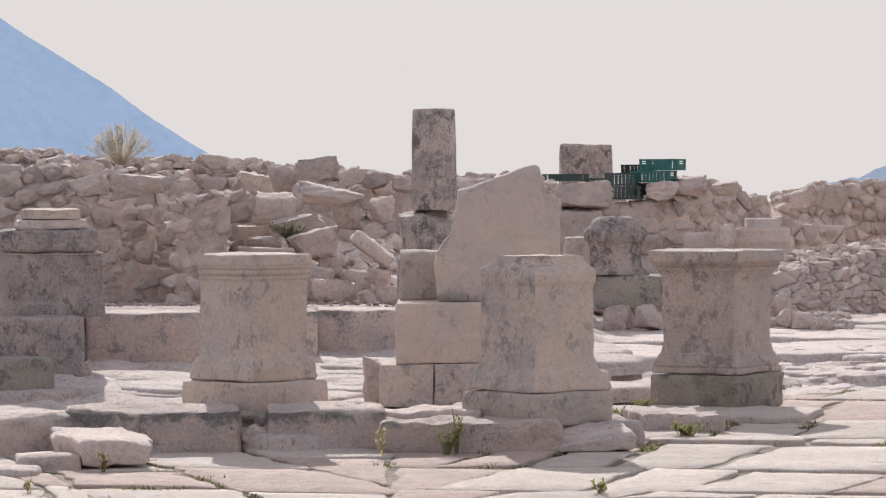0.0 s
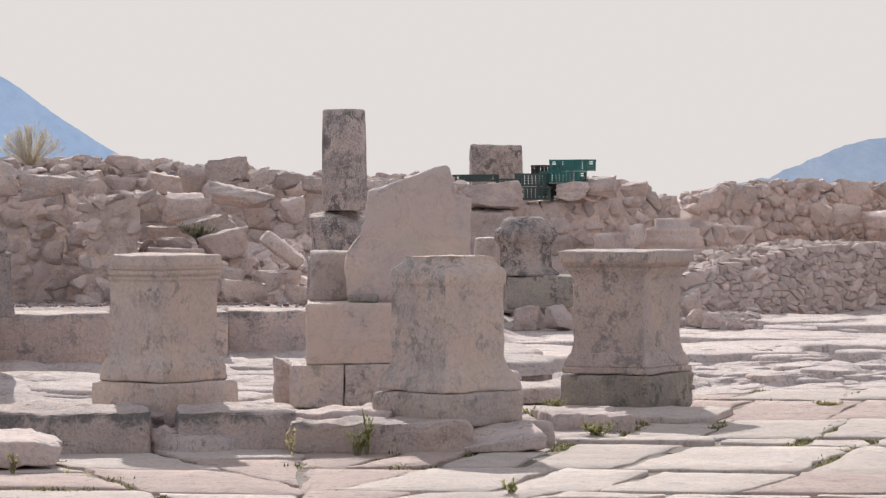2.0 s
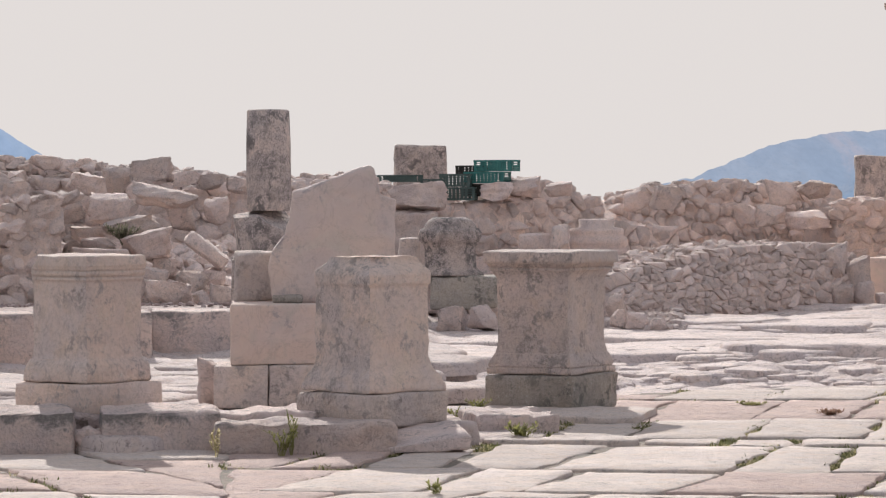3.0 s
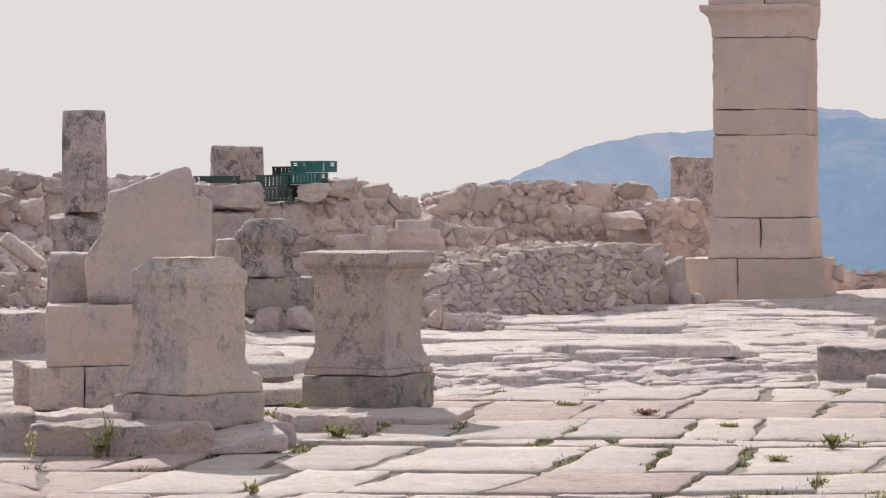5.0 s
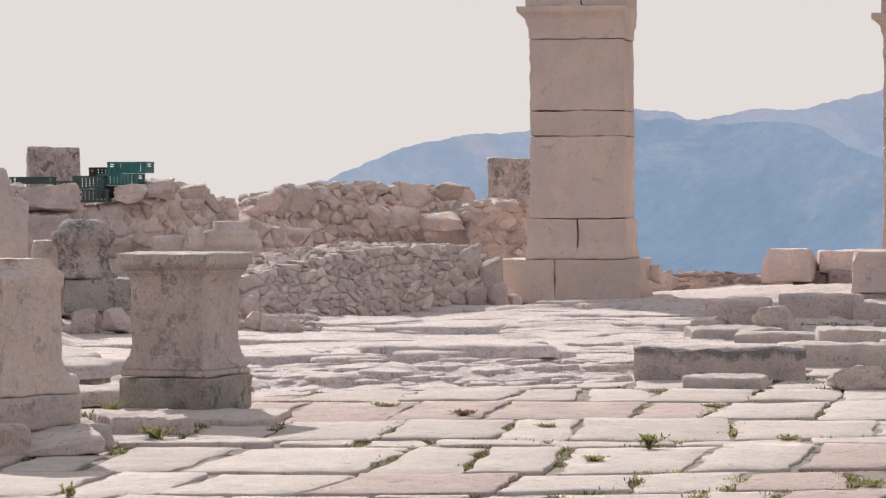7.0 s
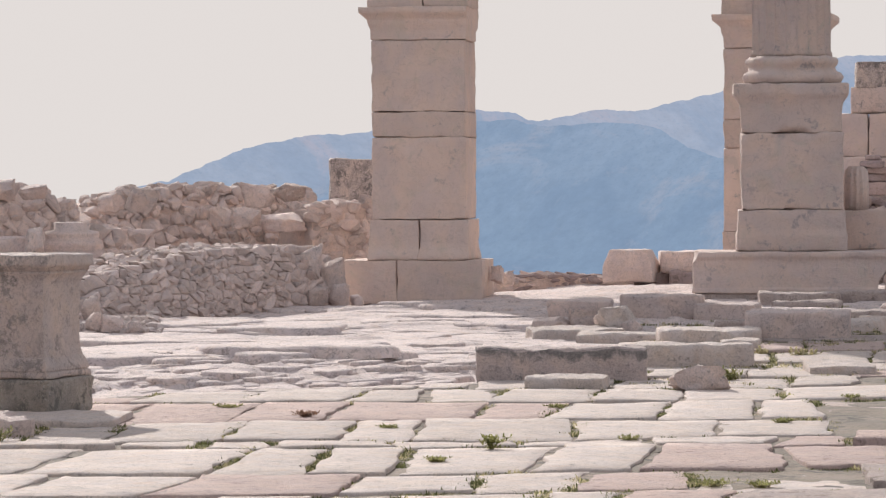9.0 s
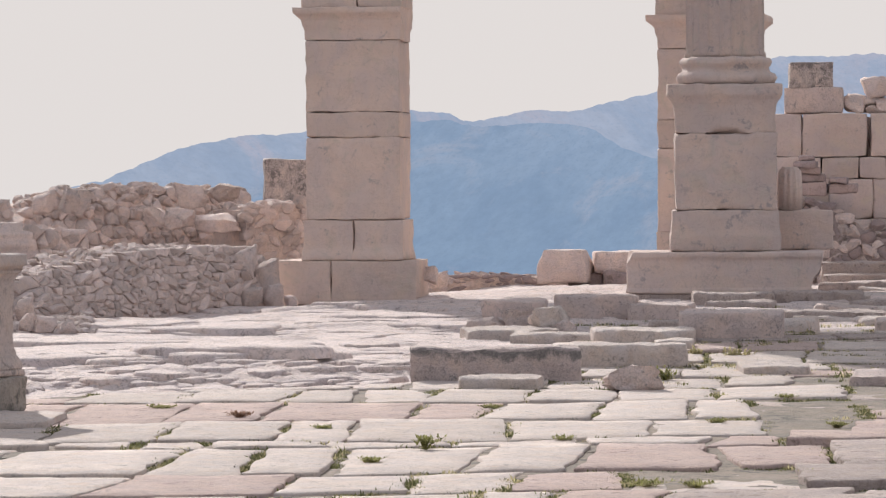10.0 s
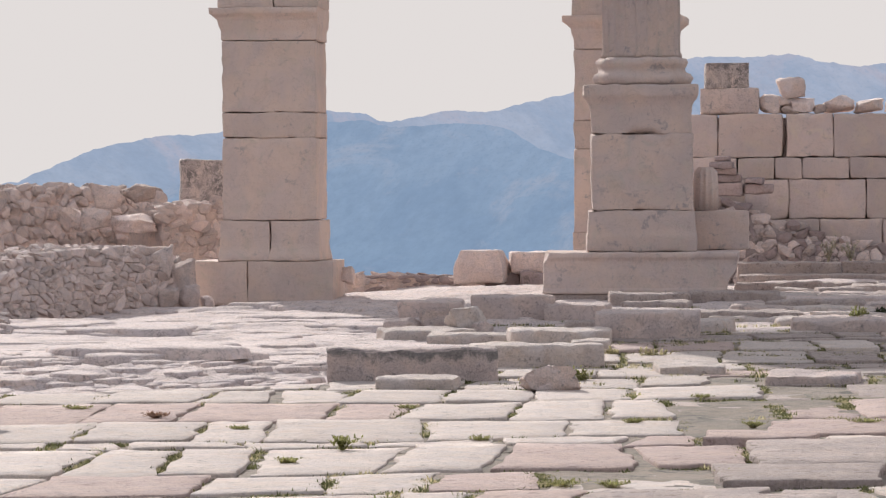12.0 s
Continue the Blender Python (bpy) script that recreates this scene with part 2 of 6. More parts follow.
PAVING = limestone("paving_limestone", (0.665, 0.588, 0.512), (0.592, 0.52, 0.45), stain=(0.350, 0.310, 0.270), stain_at=0.62, bump=0.6, vary=0.09, chalk=(0.605, 0.505, 0.435), speckle=0.22, crack=0.4, scale=2.0, tint=(0.99, 0.985, 1.03))
# duller paving: worn slabs, and slabs darkened where shade lies
PAVING_DULL = limestone("paving_dull_limestone", (0.54, 0.46, 0.405), (0.46, 0.39, 0.34), stain=(0.28, 0.23, 0.20), stain_at=0.58, bump=0.8, vary=0.10, speckle=0.3, scale=2.0, tint=(0.99, 0.985, 1.03))
PAVING_PINK = limestone("paving_pink_limestone", (0.595, 0.475, 0.410), (0.535, 0.415, 0.355), stain=(0.296, 0.218, 0.194), stain_at=0.6, bump=0.7, vary=0.06, scale=2.0, speckle=0.25, tint=(0.99, 0.985, 1.03))
BEDROCK = limestone("bedrock_limestone", (0.640, 0.560, 0.505), (0.550, 0.475, 0.428), stain=(0.310, 0.262, 0.240), stain_at=0.60, bump=0.35, pit=0.5, crack=0.7, chalk=(0.56, 0.455, 0.405), speckle=0.25, scale=1.6, tint=(0.99, 0.985, 1.03))
KERB = limestone("kerb_limestone", (0.630, 0.520, 0.441), (0.525, 0.441, 0.378), stain=(0.284, 0.257, 0.236), stain_at=0.61, bump=0.6, scale=1.3, speckle=0.2, lichen=0.3, tint=(1.09, 1.1, 1.19))
DARKSTONE = limestone("dark_greenish_limestone", (0.42, 0.385, 0.33), (0.33, 0.30, 0.255), stain=(0.18, 0.17, 0.15), stain_at=0.55, bump=0.6, scale=1.8, speckle=0.25, lichen=0.5, tint=(1.0, 1.0, 1.03))
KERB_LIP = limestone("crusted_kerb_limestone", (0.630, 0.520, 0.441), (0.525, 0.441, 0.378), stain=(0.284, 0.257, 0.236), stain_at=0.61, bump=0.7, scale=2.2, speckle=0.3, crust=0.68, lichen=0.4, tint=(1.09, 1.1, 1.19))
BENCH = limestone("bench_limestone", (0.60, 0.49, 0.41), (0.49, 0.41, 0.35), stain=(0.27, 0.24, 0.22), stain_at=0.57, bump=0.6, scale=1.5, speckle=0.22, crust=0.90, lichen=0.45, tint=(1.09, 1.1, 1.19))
LICHEN_DARK = limestone("dark_lichened_limestone", (0.50, 0.425, 0.375), (0.40, 0.345, 0.31), stain=(0.215, 0.19, 0.175), stain_at=0.55, bump=0.8, scale=2.0, stretch=0.8, speckle=0.3, tint=(1.05, 1.06, 1.14), lichen=0.75)
SOIL = limestone("joint_soil", (0.34, 0.28, 0.21), (0.25, 0.21, 0.155), stain=(0.14, 0.125, 0.10), stain_at=0.55, bump=0.9, tint=(0.955, 0.985, 1.10))
BRICKY = limestone("brick_rubble", (0.47, 0.36, 0.30), (0.38, 0.295, 0.25), stain=(0.26, 0.2, 0.165), stain_at=0.6, bump=0.6)
BRICKWALL = limestone("brick_wall_rubble", (0.47, 0.36, 0.30), (0.38, 0.295, 0.25), stain=(0.26, 0.2, 0.165), stain_at=0.6, bump=0.6, scale=4.5)
GRASS = plain("grass_blades", (0.16, 0.165, 0.075), 0.75, 0.5, 3.0, 0.40)
DRY = plain("dry_stalks", (0.50, 0.44, 0.27), 0.8, 0.3, 3.0, 0.5)
PLANT = plain("plant_leaves", (0.30, 0.30, 0.12), 0.7, 0.4, 3.0, 0.45)
DARKPLANT = plain("dark_plant_leaves", (0.085, 0.10, 0.06), 0.8, 0.4, 3.0, 0.3)
RUSTY = plain("rusty_dry_leaves", (0.32, 0.20, 0.145), 0.8, 0.3, 3.0, 0.4)
OLIVE = plain("grey_olive_leaves", (0.19, 0.185, 0.13), 0.8, 0.3, 3.0, 0.4)
TEAL = plain("teal_plastic", (0.05, 0.19, 0.175), 0.5, 0.2)
DARKGREEN = plain("dark_green_plastic", (0.07, 0.105, 0.10), 0.55, 0.2)
BROWNCRATE = plain("dark_brown_plastic", (0.055, 0.05, 0.045), 0.55, 0.2)
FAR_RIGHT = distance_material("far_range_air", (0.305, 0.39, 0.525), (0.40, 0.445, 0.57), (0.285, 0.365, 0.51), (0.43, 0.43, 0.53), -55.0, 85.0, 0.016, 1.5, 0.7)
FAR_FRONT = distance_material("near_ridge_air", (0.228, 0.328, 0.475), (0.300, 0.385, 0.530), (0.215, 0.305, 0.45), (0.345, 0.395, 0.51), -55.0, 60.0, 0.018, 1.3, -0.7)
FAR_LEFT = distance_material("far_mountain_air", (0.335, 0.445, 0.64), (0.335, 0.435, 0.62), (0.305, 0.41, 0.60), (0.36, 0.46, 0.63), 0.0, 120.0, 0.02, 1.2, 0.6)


# ================= survey helpers =================
def spot(u, d):
    """The plan position at bearing tick u and distance d from the tripod."""
    a = (u - MID) / F
    return d * math.sin(a), d * math.cos(a)


def rise(v, d):
    """The height of the level tick v at distance d."""
    return EYE - (v - LEVEL) / F * d


def span(ticks, d):
    return ticks * d / F


def facing(u):
    """The turn about z that squares a thing to the tripod at bearing u."""
    return -math.degrees((u - MID) / F)


def mesh_of(bm, name, material, smooth=None):
    if smooth is not None:
        for f in bm.faces:
            f.smooth = smooth
    me = bpy.data.meshes.new(name)
    bm.to_mesh(me)
    bm.free()
    if material:
        me.materials.append(material)
    return me


def part(name, bm, material, parent, label="", m=None, smooth=None):
    """One mesh object under a thing (or top-level, if parent is None)."""
    me = mesh_of(bm, name, material, smooth) if isinstance(bm, bmesh.types.BMesh) else bm
    ob = new(name, me)
    if parent is not None:
        ob.parent = parent
    if m is not None:
        ob.matrix_basis = m
    if label:
        ob["label"] = label
    return ob


def thing(name, m, label, category, group="", kind=""):
    return_ob = new(name)
    return_ob.empty_display_size = 0.1
    return_ob.matrix_basis = m
    return tagged(return_ob, label, category, group, kind)


def nz(p, s, seed=0.0):
    return noise.noise(Vector((p[0] * s + seed * 7.31, p[1] * s - seed * 3.17, p[2] * s + seed * 1.73)))


def crisp(bm, limit=26.0):
    """Smooth faces with hard edges where the stone breaks."""
    for f in bm.faces:
        f.smooth = True
    for e in bm.edges:
        if len(e.link_faces) == 2 and e.calc_face_angle(0) > radians(limit):
            e.smooth = False


def lines(a, r, step):
    """Grid positions from -a to a, closer near both ends."""
    inner = a - r
    k = max(1, int(round(2 * inner / step)))
    mid = [-inner + 2 * inner * i / k for i in range(k + 1)]
    return [-a, -a + 0.45 * r] + mid + [a - 0.45 * r, a]


def worn(w, d, h, r=0.02, step=0.08, rough=0.006, chip=1.0, seed=0.0, shape=None, levels=()):
    """A dressed stone, its base at z 0: a box with rounded, chipped edges and a lightly uneven face.
    shape(x, y, z) -> (x, y, z), given fractions -1..1 across and metres up, may carve it further."""
    r = min(r, 0.4 * min(w, d, h))
    xs, ys, zs = lines(w / 2, r, step), lines(d / 2, r, step), lines(h / 2, r, step)
    for z in levels:
        if r * 0.5 < z < h - r * 0.5 and min(abs(q - (z - h / 2)) for q in zs) > 0.0015:
            zs.append(z - h / 2)
    zs.sort()
    bm = bmesh.new()
    made = {}

    def vert(i, j, k):
        key = (i, j, k)
        if key not in made:
            p = Vector((xs[i], ys[j], zs[k]))
            rr = r * max(0.25, 1.0 + chip * 1.6 * nz(p, 3.5, seed) + chip * 0.8 * nz(p, 11.0, seed + 2))
            rr = min(rr, 0.45 * min(w, d, h))
            core = Vector((max(-w / 2 + rr, min(w / 2 - rr, p.x)), max(-d / 2 + rr, min(d / 2 - rr, p.y)), max(-h / 2 + rr, min(h / 2 - rr, p.z))))
            off = p - core
            if off.length > 1e-9:
                p = core + off.normalized() * rr
                p += off.normalized() * rough * (nz(p, 6.0, seed + 5) + 0.6 * nz(p, 17.0, seed + 9) + 1.2 * nz(p, 2.0, seed + 4))
            p.z += h / 2
            if shape:
                p = Vector(shape(p.x, p.y, p.z))
            made[key] = bm.verts.new(p)
        return made[key]

    nx, ny, nzz = len(xs) - 1, len(ys) - 1, len(zs) - 1
    for i in range(nx):
        for j in range(ny):
            bm.faces.new((vert(i, j, 0), vert(i, j + 1, 0), vert(i + 1, j + 1, 0), vert(i + 1, j, 0)))
            bm.faces.new((vert(i, j, nzz), vert(i + 1, j, nzz), vert(i + 1, j + 1, nzz), vert(i, j + 1, nzz)))
    for i in range(nx):
        for k in range(nzz):
            bm.faces.new((vert(i, 0, k), vert(i + 1, 0, k), vert(i + 1, 0, k + 1), vert(i, 0, k + 1)))
            bm.faces.new((vert(i, ny, k), vert(i, ny, k + 1), vert(i + 1, ny, k + 1), vert(i + 1, ny, k)))
    for j in range(ny):
        for k in range(nzz):
            bm.faces.new((vert(0, j, k), vert(0, j, k + 1), vert(0, j + 1, k + 1), vert(0, j + 1, k)))
            bm.faces.new((vert(nx, j, k), vert(nx, j + 1, k), vert(nx, j + 1, k + 1), vert(nx, j, k + 1)))
    for f in bm.faces:
        f.smooth = True
    return bm


def along(points, z):
    """The value at z on a line through (z, value) points."""
    if z <= points[0][0]:
        return points[0][1]
    for (a, p), (b, q) in zip(points, points[1:]):
        if z <= b:
            return p + (q - p) * (z - a) / max(b - a, 1e-9)
    return points[-1][1]


def moulded(w, d, profile, r=0.02, step=0.05, rough=0.006, chip=1.0, seed=0.0, extra=None):
    """A square block whose faces follow a profile of (height, factor of the width)."""
    h = profile[-1][0]

    def shape(x, y, z):
        s = along(profile, z)
        p = (x * s, y * s, z)
        return extra(*p) if extra else p
    bm = worn(w, d, h, r, step, rough, chip, seed, shape, [z for z, _ in profile])
    crisp(bm, 34.0)
    return bm


def turned(profile, segs=48, rough=0.006, seed=0.0, flutes=0, depth=0.0):
    """A round stone from (height, radius) points, closed at both ends."""
    bm = bmesh.new()
    rings = []
    for z, rad in profile:
        ring = []
        for i in range(segs):
            a = 2 * math.pi * i / segs
            k = rad - (depth * abs(math.sin(a * flutes / 2)) ** 0.6 if flutes else 0)
            p = Vector((math.cos(a), math.sin(a), z))
            k += rough * (nz((p.x * rad, p.y * rad, z), 7.0, seed) + 1.5 * nz((p.x * rad, p.y * rad, z), 2.5, seed + 3))
            ring.append(bm.verts.new((p.x * k, p.y * k, z + 0.3 * rough * nz(p, 3.0, seed + 6))))
        rings.append(ring)
    for a, b in zip(rings, rings[1:]):
        for i in range(segs):
            bm.faces.new((a[i], a[(i + 1) % segs], b[(i + 1) % segs], b[i]))
    bm.faces.new(list(reversed(rings[0])))
    bm.faces.new(rings[-1])
    for f in bm.faces:
        f.smooth = len(f.verts) == 4
    return bm


def hull_stone(rng, n=16, square=3.0):
    """An angular field stone about 1 across, cheap."""
    bm = bmesh.new()
    for _ in range(n):
        v = Vector((rng.gauss(0, 1), rng.gauss(0, 1), rng.gauss(0, 1))).normalized()
        k = (abs(v.x) ** square + abs(v.y) ** square + abs(v.z) ** square) ** (-1 / square)
        bm.verts.new(v * k * 0.5 * rng.uniform(0.74, 1.05))
    bmesh.ops.convex_hull(bm, input=bm.verts)
    bmesh.ops.delete(bm, geom=[v for v in bm.verts if not v.link_faces], context="VERTS")
    crisp(bm, 12.0)
    return bm


def boulder(w, d, h, seed, cuts=9, lump=0.08, sub=4):
    """A larger broken rock: a ball trimmed by flat breaks, base at z 0."""
    rng = random.Random(seed)
    bm = bmesh.new()
    bmesh.ops.create_icosphere(bm, subdivisions=sub, radius=0.80)
    planes = []
    for _ in range(cuts):
        n = Vector((rng.gauss(0, 1), rng.gauss(0, 1), rng.gauss(0, 0.7))).normalized()
        planes.append((n, rng.uniform(0.34, 0.50)))
    for axis in ((0, 0, 1), (0, 0, -1), (0, -1, 0), (1, 0, 0), (-1, 0, 0), (0, 1, 0)):
        n = (Vector(axis) + Vector((rng.uniform(-0.25, 0.25), rng.uniform(-0.25, 0.25), rng.uniform(-0.18, 0.18)))).normalized()
        planes.append((n, rng.uniform(0.40, 0.46)))
    for v in bm.verts:
        p = v.co.copy()
        for _ in range(2):
            for n, k in planes:
                e = p.dot(n) - k
                if e > 0:
                    p -= n * e * 0.9
        p *= 1 + lump * (0.9 * nz(p, 2.4, seed) + 1.0 * nz(p, 6.0, seed) + 0.8 * nz(p, 13.0, seed) + 0.4 * nz(p, 27.0, seed))
        v.co = p
    lo = Vector((min(v.co[i] for v in bm.verts) for i in range(3)))
    hi = Vector((max(v.co[i] for v in bm.verts) for i in range(3)))
    for v in bm.verts:
        v.co = Vector((((v.co.x - lo.x) / (hi.x - lo.x) - 0.5) * w, ((v.co.y - lo.y) / (hi.y - lo.y) - 0.5) * d, (v.co.z - lo.z) / (hi.z - lo.z) * h))
    crisp(bm)
    return bm


# ================= ground, hills =================
def smooth01(a, b, x):
    t = max(0.0, min(1.0, (x - a) / (b - a)))
    return t * t * (3 - 2 * t)


def polar(x, y):
    return MID + F * math.atan2(x, y), math.hypot(x, y)


PAVE_EDGE = [(-400, 21.9), (0, 21.9), (600, 22.1), (950, 22.3), (1130, 24.2), (1250, 25.6), (1400, 27.6), (1700, 28.4), (2000, 28.8), (2080, 29.6), (2200, 32.0), (2330, 34.5), (2420, 36.0), (2700, 36.6), (3000, 37.2), (3500, 37.5)]


def lift(u, d):
    """How far the paving rises to the raised corner by the arch."""
    return 0.20 * smooth01(30.0, 45.0, d) * smooth01(2020, 2420, u)


CREST_WEST = [(-170, 268), (0, 263), (60, 263), (110, 269), (170, 283), (260, 285), (345, 282), (420, 286), (500, 294), (600, 302), (720, 312), (900, 314)]


BENCH_LINE = [(-400, 25.9), (143, 25.9), (150, 27.9), (354, 27.9), (360, 29.4), (556, 29.4), (562, 30.4), (1010, 30.4)]
BENCH_TOP = [(-400, 0.655), (143, 0.655), (150, 0.605), (354, 0.605), (360, 0.563), (556, 0.563), (562, 0.537), (1010, 0.537)]


def ground_z(x, y):
    u, d = polar(x, y)
    edge = along(PAVE_EDGE, u)
    if d < edge - 0.05:
        return -0.018 + lift(u, d) + 0.012 * nz((x, y, 0), 4.0, 1) + 0.008 * nz((x, y, 0), 0.9, 2), 0
    if d < 62:
        p = (x, y, 0.0)
        wx, wy = x + 0.55 * nz(p, 0.5, 31), y + 0.5 * nz(p, 0.55, 32) + 0.14 * nz(p, 2.2, 33) + 0.05 * nz(p, 6.0, 34)
        shelf = 4.2 * nz((wx * 0.16, wy * 0.26, 0), 1.0, 3) + 1.3 * nz((wx * 0.5, wy * 0.9, 0), 1.0, 8)
        ter = math.floor(shelf)
        shelf = ter + 0.85 * smooth01(0.92, 1.0, shelf - ter) + 0.15 * (shelf - ter)
        sheet = 3.4 * nz((wx * 0.55, wy * 1.1, 0), 1.0, 17) + 0.8 * nz((wx * 1.6, wy * 2.4, 0), 1.0, 18)
        tf = math.floor(sheet)
        sheet = tf + smooth01(0.90, 1.0, sheet - tf)
        rough = 0.040 * shelf + 0.022 * sheet + 0.008 * nz(p, 2.6, 13) + 0.006 * nz(p, 8.0, 14)
        broken = smooth01(33.4, 31.2, d + 0.8 * nz(p, 0.6, 35))
        ridge = 0.075 * (0.25 - abs(nz((wx * 0.7, wy * 0.8, 0), 1.1, 36))) + 0.055 * (0.25 - abs(nz((x * 0.7, wy, 0), 2.4, 37))) + 0.030 * (0.25 - abs(nz((x, y, 0), 5.2, 38))) + 0.012 * nz(p, 11.0, 39)
        rough += (0.30 + 1.0 * broken) * ridge
        rough *= 0.3 + 0.7 * smooth01(edge, edge + 0.9, d)
        front = 31.3 + 0.5 * nz(p, 0.5, 38) + 0.15 * nz(p, 2.0, 39)
        rough += smooth01(1340, 1400, u) * smooth01(1900, 1700, u) * (0.10 * smooth01(front, front + 0.25, d) * smooth01(38.0, 32.0, d) - 0.03 * smooth01(29.3, 30.5, d) * smooth01(front + 0.3, front, d))
        z = 0.0 + rough + 0.8 * lift(u, d)
        platform = smooth01(1080, 960, u)
        z = z * (1 - platform) + platform * (0.135 + 0.16 * smooth01(23.0, 25.6 + 4.0 * smooth01(100, 600, u), d) + 0.85 * rough)
        mat = 1
        start = along(BENCH_LINE, u)
        terrace = smooth01(start, start + 0.15, d) * smooth01(1010, 950, u)
        if terrace > 0:
            top = along(BENCH_TOP, u)
            slope_z = top + (0.30 - top) * smooth01(start, 40.0, d)
            z = z * (1 - terrace) + terrace * (slope_z + 0.012 * nz(p, 5.0, 2) + 0.010 * nz(p, 14.0, 3))
            mat = 2
        begin = 42.3 + 2.2 * smooth01(320, 360, u)
        mound = smooth01(begin, begin + 0.5, d) * smooth01(1000, 930, u)
        if mound > 0:
            crest = rise(along(CREST_WEST, u), 46.0) - 0.07 - 0.5 * smooth01(45.5, 42.0, d) - 0.2 * smooth01(46.0, 48.5, d) + 0.05 * nz(p, 2.0, 21) + 0.03 * nz(p, 6.0, 22)
            z = z * (1 - mound) + mound * crest
        z -= smooth01(56.5, 62.0, d) * 3.0
        return z, mat
    fall = -3.0 - 75.0 * smooth01(62.0, 320.0, d) + 4.0 * nz((x, y, 0), 0.01, 4)
    return fall, 3


GRAVEL = limestone("gravel_soil", (0.58, 0.46, 0.38), (0.47, 0.37, 0.30), stain=(0.22, 0.17, 0.13), stain_at=0.55, bump=1.0, scale=2.0)
VALLEY = limestone("valley_scrub", (0.22, 0.21, 0.15), (0.14, 0.15, 0.09), scale=0.01)


def build_ground():
    near = np.concatenate([np.arange(2.0, 17.0, 1.0), np.arange(17.0, 21.6, 0.2), np.arange(21.6, 48.0, 0.075), np.arange(48.0, 62.0, 0.2), np.geomspace(62.0, 4700.0, 40)])
    fine = np.radians(np.arange(-15.0, 15.01, 0.06))
    coarse = np.radians(np.arange(18.0, 343.0, 5.0))
    angles = np.concatenate([fine, coarse])
    n = len(angles)
    verts, mats = [(0.0, 0.0, -0.09)], []
    for d in near:
        for a in angles:
            x, y = d * math.sin(a), d * math.cos(a)
            z, m = ground_z(x, y) if abs(math.atan2(x, y)) < 0.27 or d > 62 else (-0.08, 0)
            verts.append((x, y, z))
            mats.append(m)
    faces, fm = [], []
    for i in range(n):
        faces.append((0, 1 + i, 1 + (i + 1) % n))
        fm.append(0)
    for k in range(len(near) - 1):
        for i in range(n):
            a, b = 1 + k * n + i, 1 + k * n + (i + 1) % n
            faces.append((a, a + n, b + n, b))
            fm.append(mats[a + n - 1])
    me = bpy.data.meshes.new("ground")
    me.from_pydata(verts, [], faces)
    for m in (SOIL, BEDROCK, GRAVEL, VALLEY):
        me.materials.append(m)
    me.polygons.foreach_set("material_index", fm)
    me.polygons.foreach_set("use_smooth", [True] * len(fm))
    tagged(new("ground", me), "worn pale limestone bedrock, soil and gravel of the ruined square", "ground", kind="structure")


build_ground()


def bedrock_plates(name, label, count, area, wide, deep, lift_by, seed, squeeze=1.0):
    """Split layers of the bedrock: flat, ragged plates that break off in small ledges."""
    rng = random.Random(seed)
    verts, faces = [], []
    u0, u1, d0, d1 = area
    for _ in range(count):
        u, d = rng.uniform(u0, u1), d0 + (d1 - d0) * rng.random() ** 1.2
        if d < along(PAVE_EDGE, u) + 0.25 or d > along(BENCH_LINE, u) - 0.9 and u < 1010:
            continue
        x, y = spot(u, d)
        a, b = rng.uniform(*wide) / 2, rng.uniform(*deep) / 2
        z = ground_z(x, y)[0] + rng.uniform(*lift_by)
        m = pose(x, y, z, rng.gauss(0, 0.5), rng.gauss(0, 0.9), rng.gauss(-8, 16))
        n, ph = 26, rng.uniform(0, 50)
        ring = []
        for i in range(n):
            t = 2 * math.pi * (i + rng.uniform(-0.2, 0.2)) / n
            c, e = math.cos(t), math.sin(t)
            k = (abs(c) ** 2.6 + abs(e) ** 2.6) ** (-1 / 2.6) * (0.94 + 0.42 * nz((c, e, ph), 1.1, 4) + 0.24 * nz((c, e, ph), 3.2, 5)) * rng.uniform(0.97, 1.03)
            ring.append((a * c * k, b * e * k))
        base = len(verts)
        for shrink, h in ((1.05, -0.11), (1.02, -0.030), (0.985, -0.010), (0.93, -0.002), (0.80, 0.001), (0.62, 0.002), (0.35, 0.003)):
            for i, (px, py) in enumerate(ring):
                dz = (0.016 * nz((px * shrink, py * shrink, ph), 2.2, 3) + 0.010 * nz((px * shrink, py * shrink, ph), 6.0, 4)) if h > -0.1 else 0.0
                verts.append(tuple(m @ Vector((px * shrink, py * shrink, h + dz))))
        for r in range(6):
            for i in range(n):
                j = (i + 1) % n
                faces.append((base + r * n + i, base + r * n + j, base + (r + 1) * n + j, base + (r + 1) * n + i))
        faces.append(tuple(base + 6 * n + i for i in range(n)))
    me = bpy.data.meshes.new(name)
    me.from_pydata(verts, [], faces)
    me.materials.append(BEDROCK)
    me.polygons.foreach_set("use_smooth", [True] * len(faces))
    tagged(new(name, me), label, "bedrock", kind="stuff")


bedrock_plates("bedrock_ledge", "flat ragged ledges of the pale limestone bedrock", 420, (1060, 2180, 31.5, 46.0), (0.5, 2.4), (0.5, 2.2), (-0.035, 0.010), 51)
bedrock_plates("bedrock_chunk", "small broken chunks of bedrock along the paving", 470, (1330, 2120, 28.3, 32.6), (0.12, 0.6), (0.15, 0.7), (-0.040, 0.020), 52)
bedrock_plates("bedrock_platform", "worn bedrock plates below the stone bench", 120, (-80, 1060, 22.3, 29.6), (0.5, 1.9), (0.6, 1.8), (-0.02, 0.022), 53)


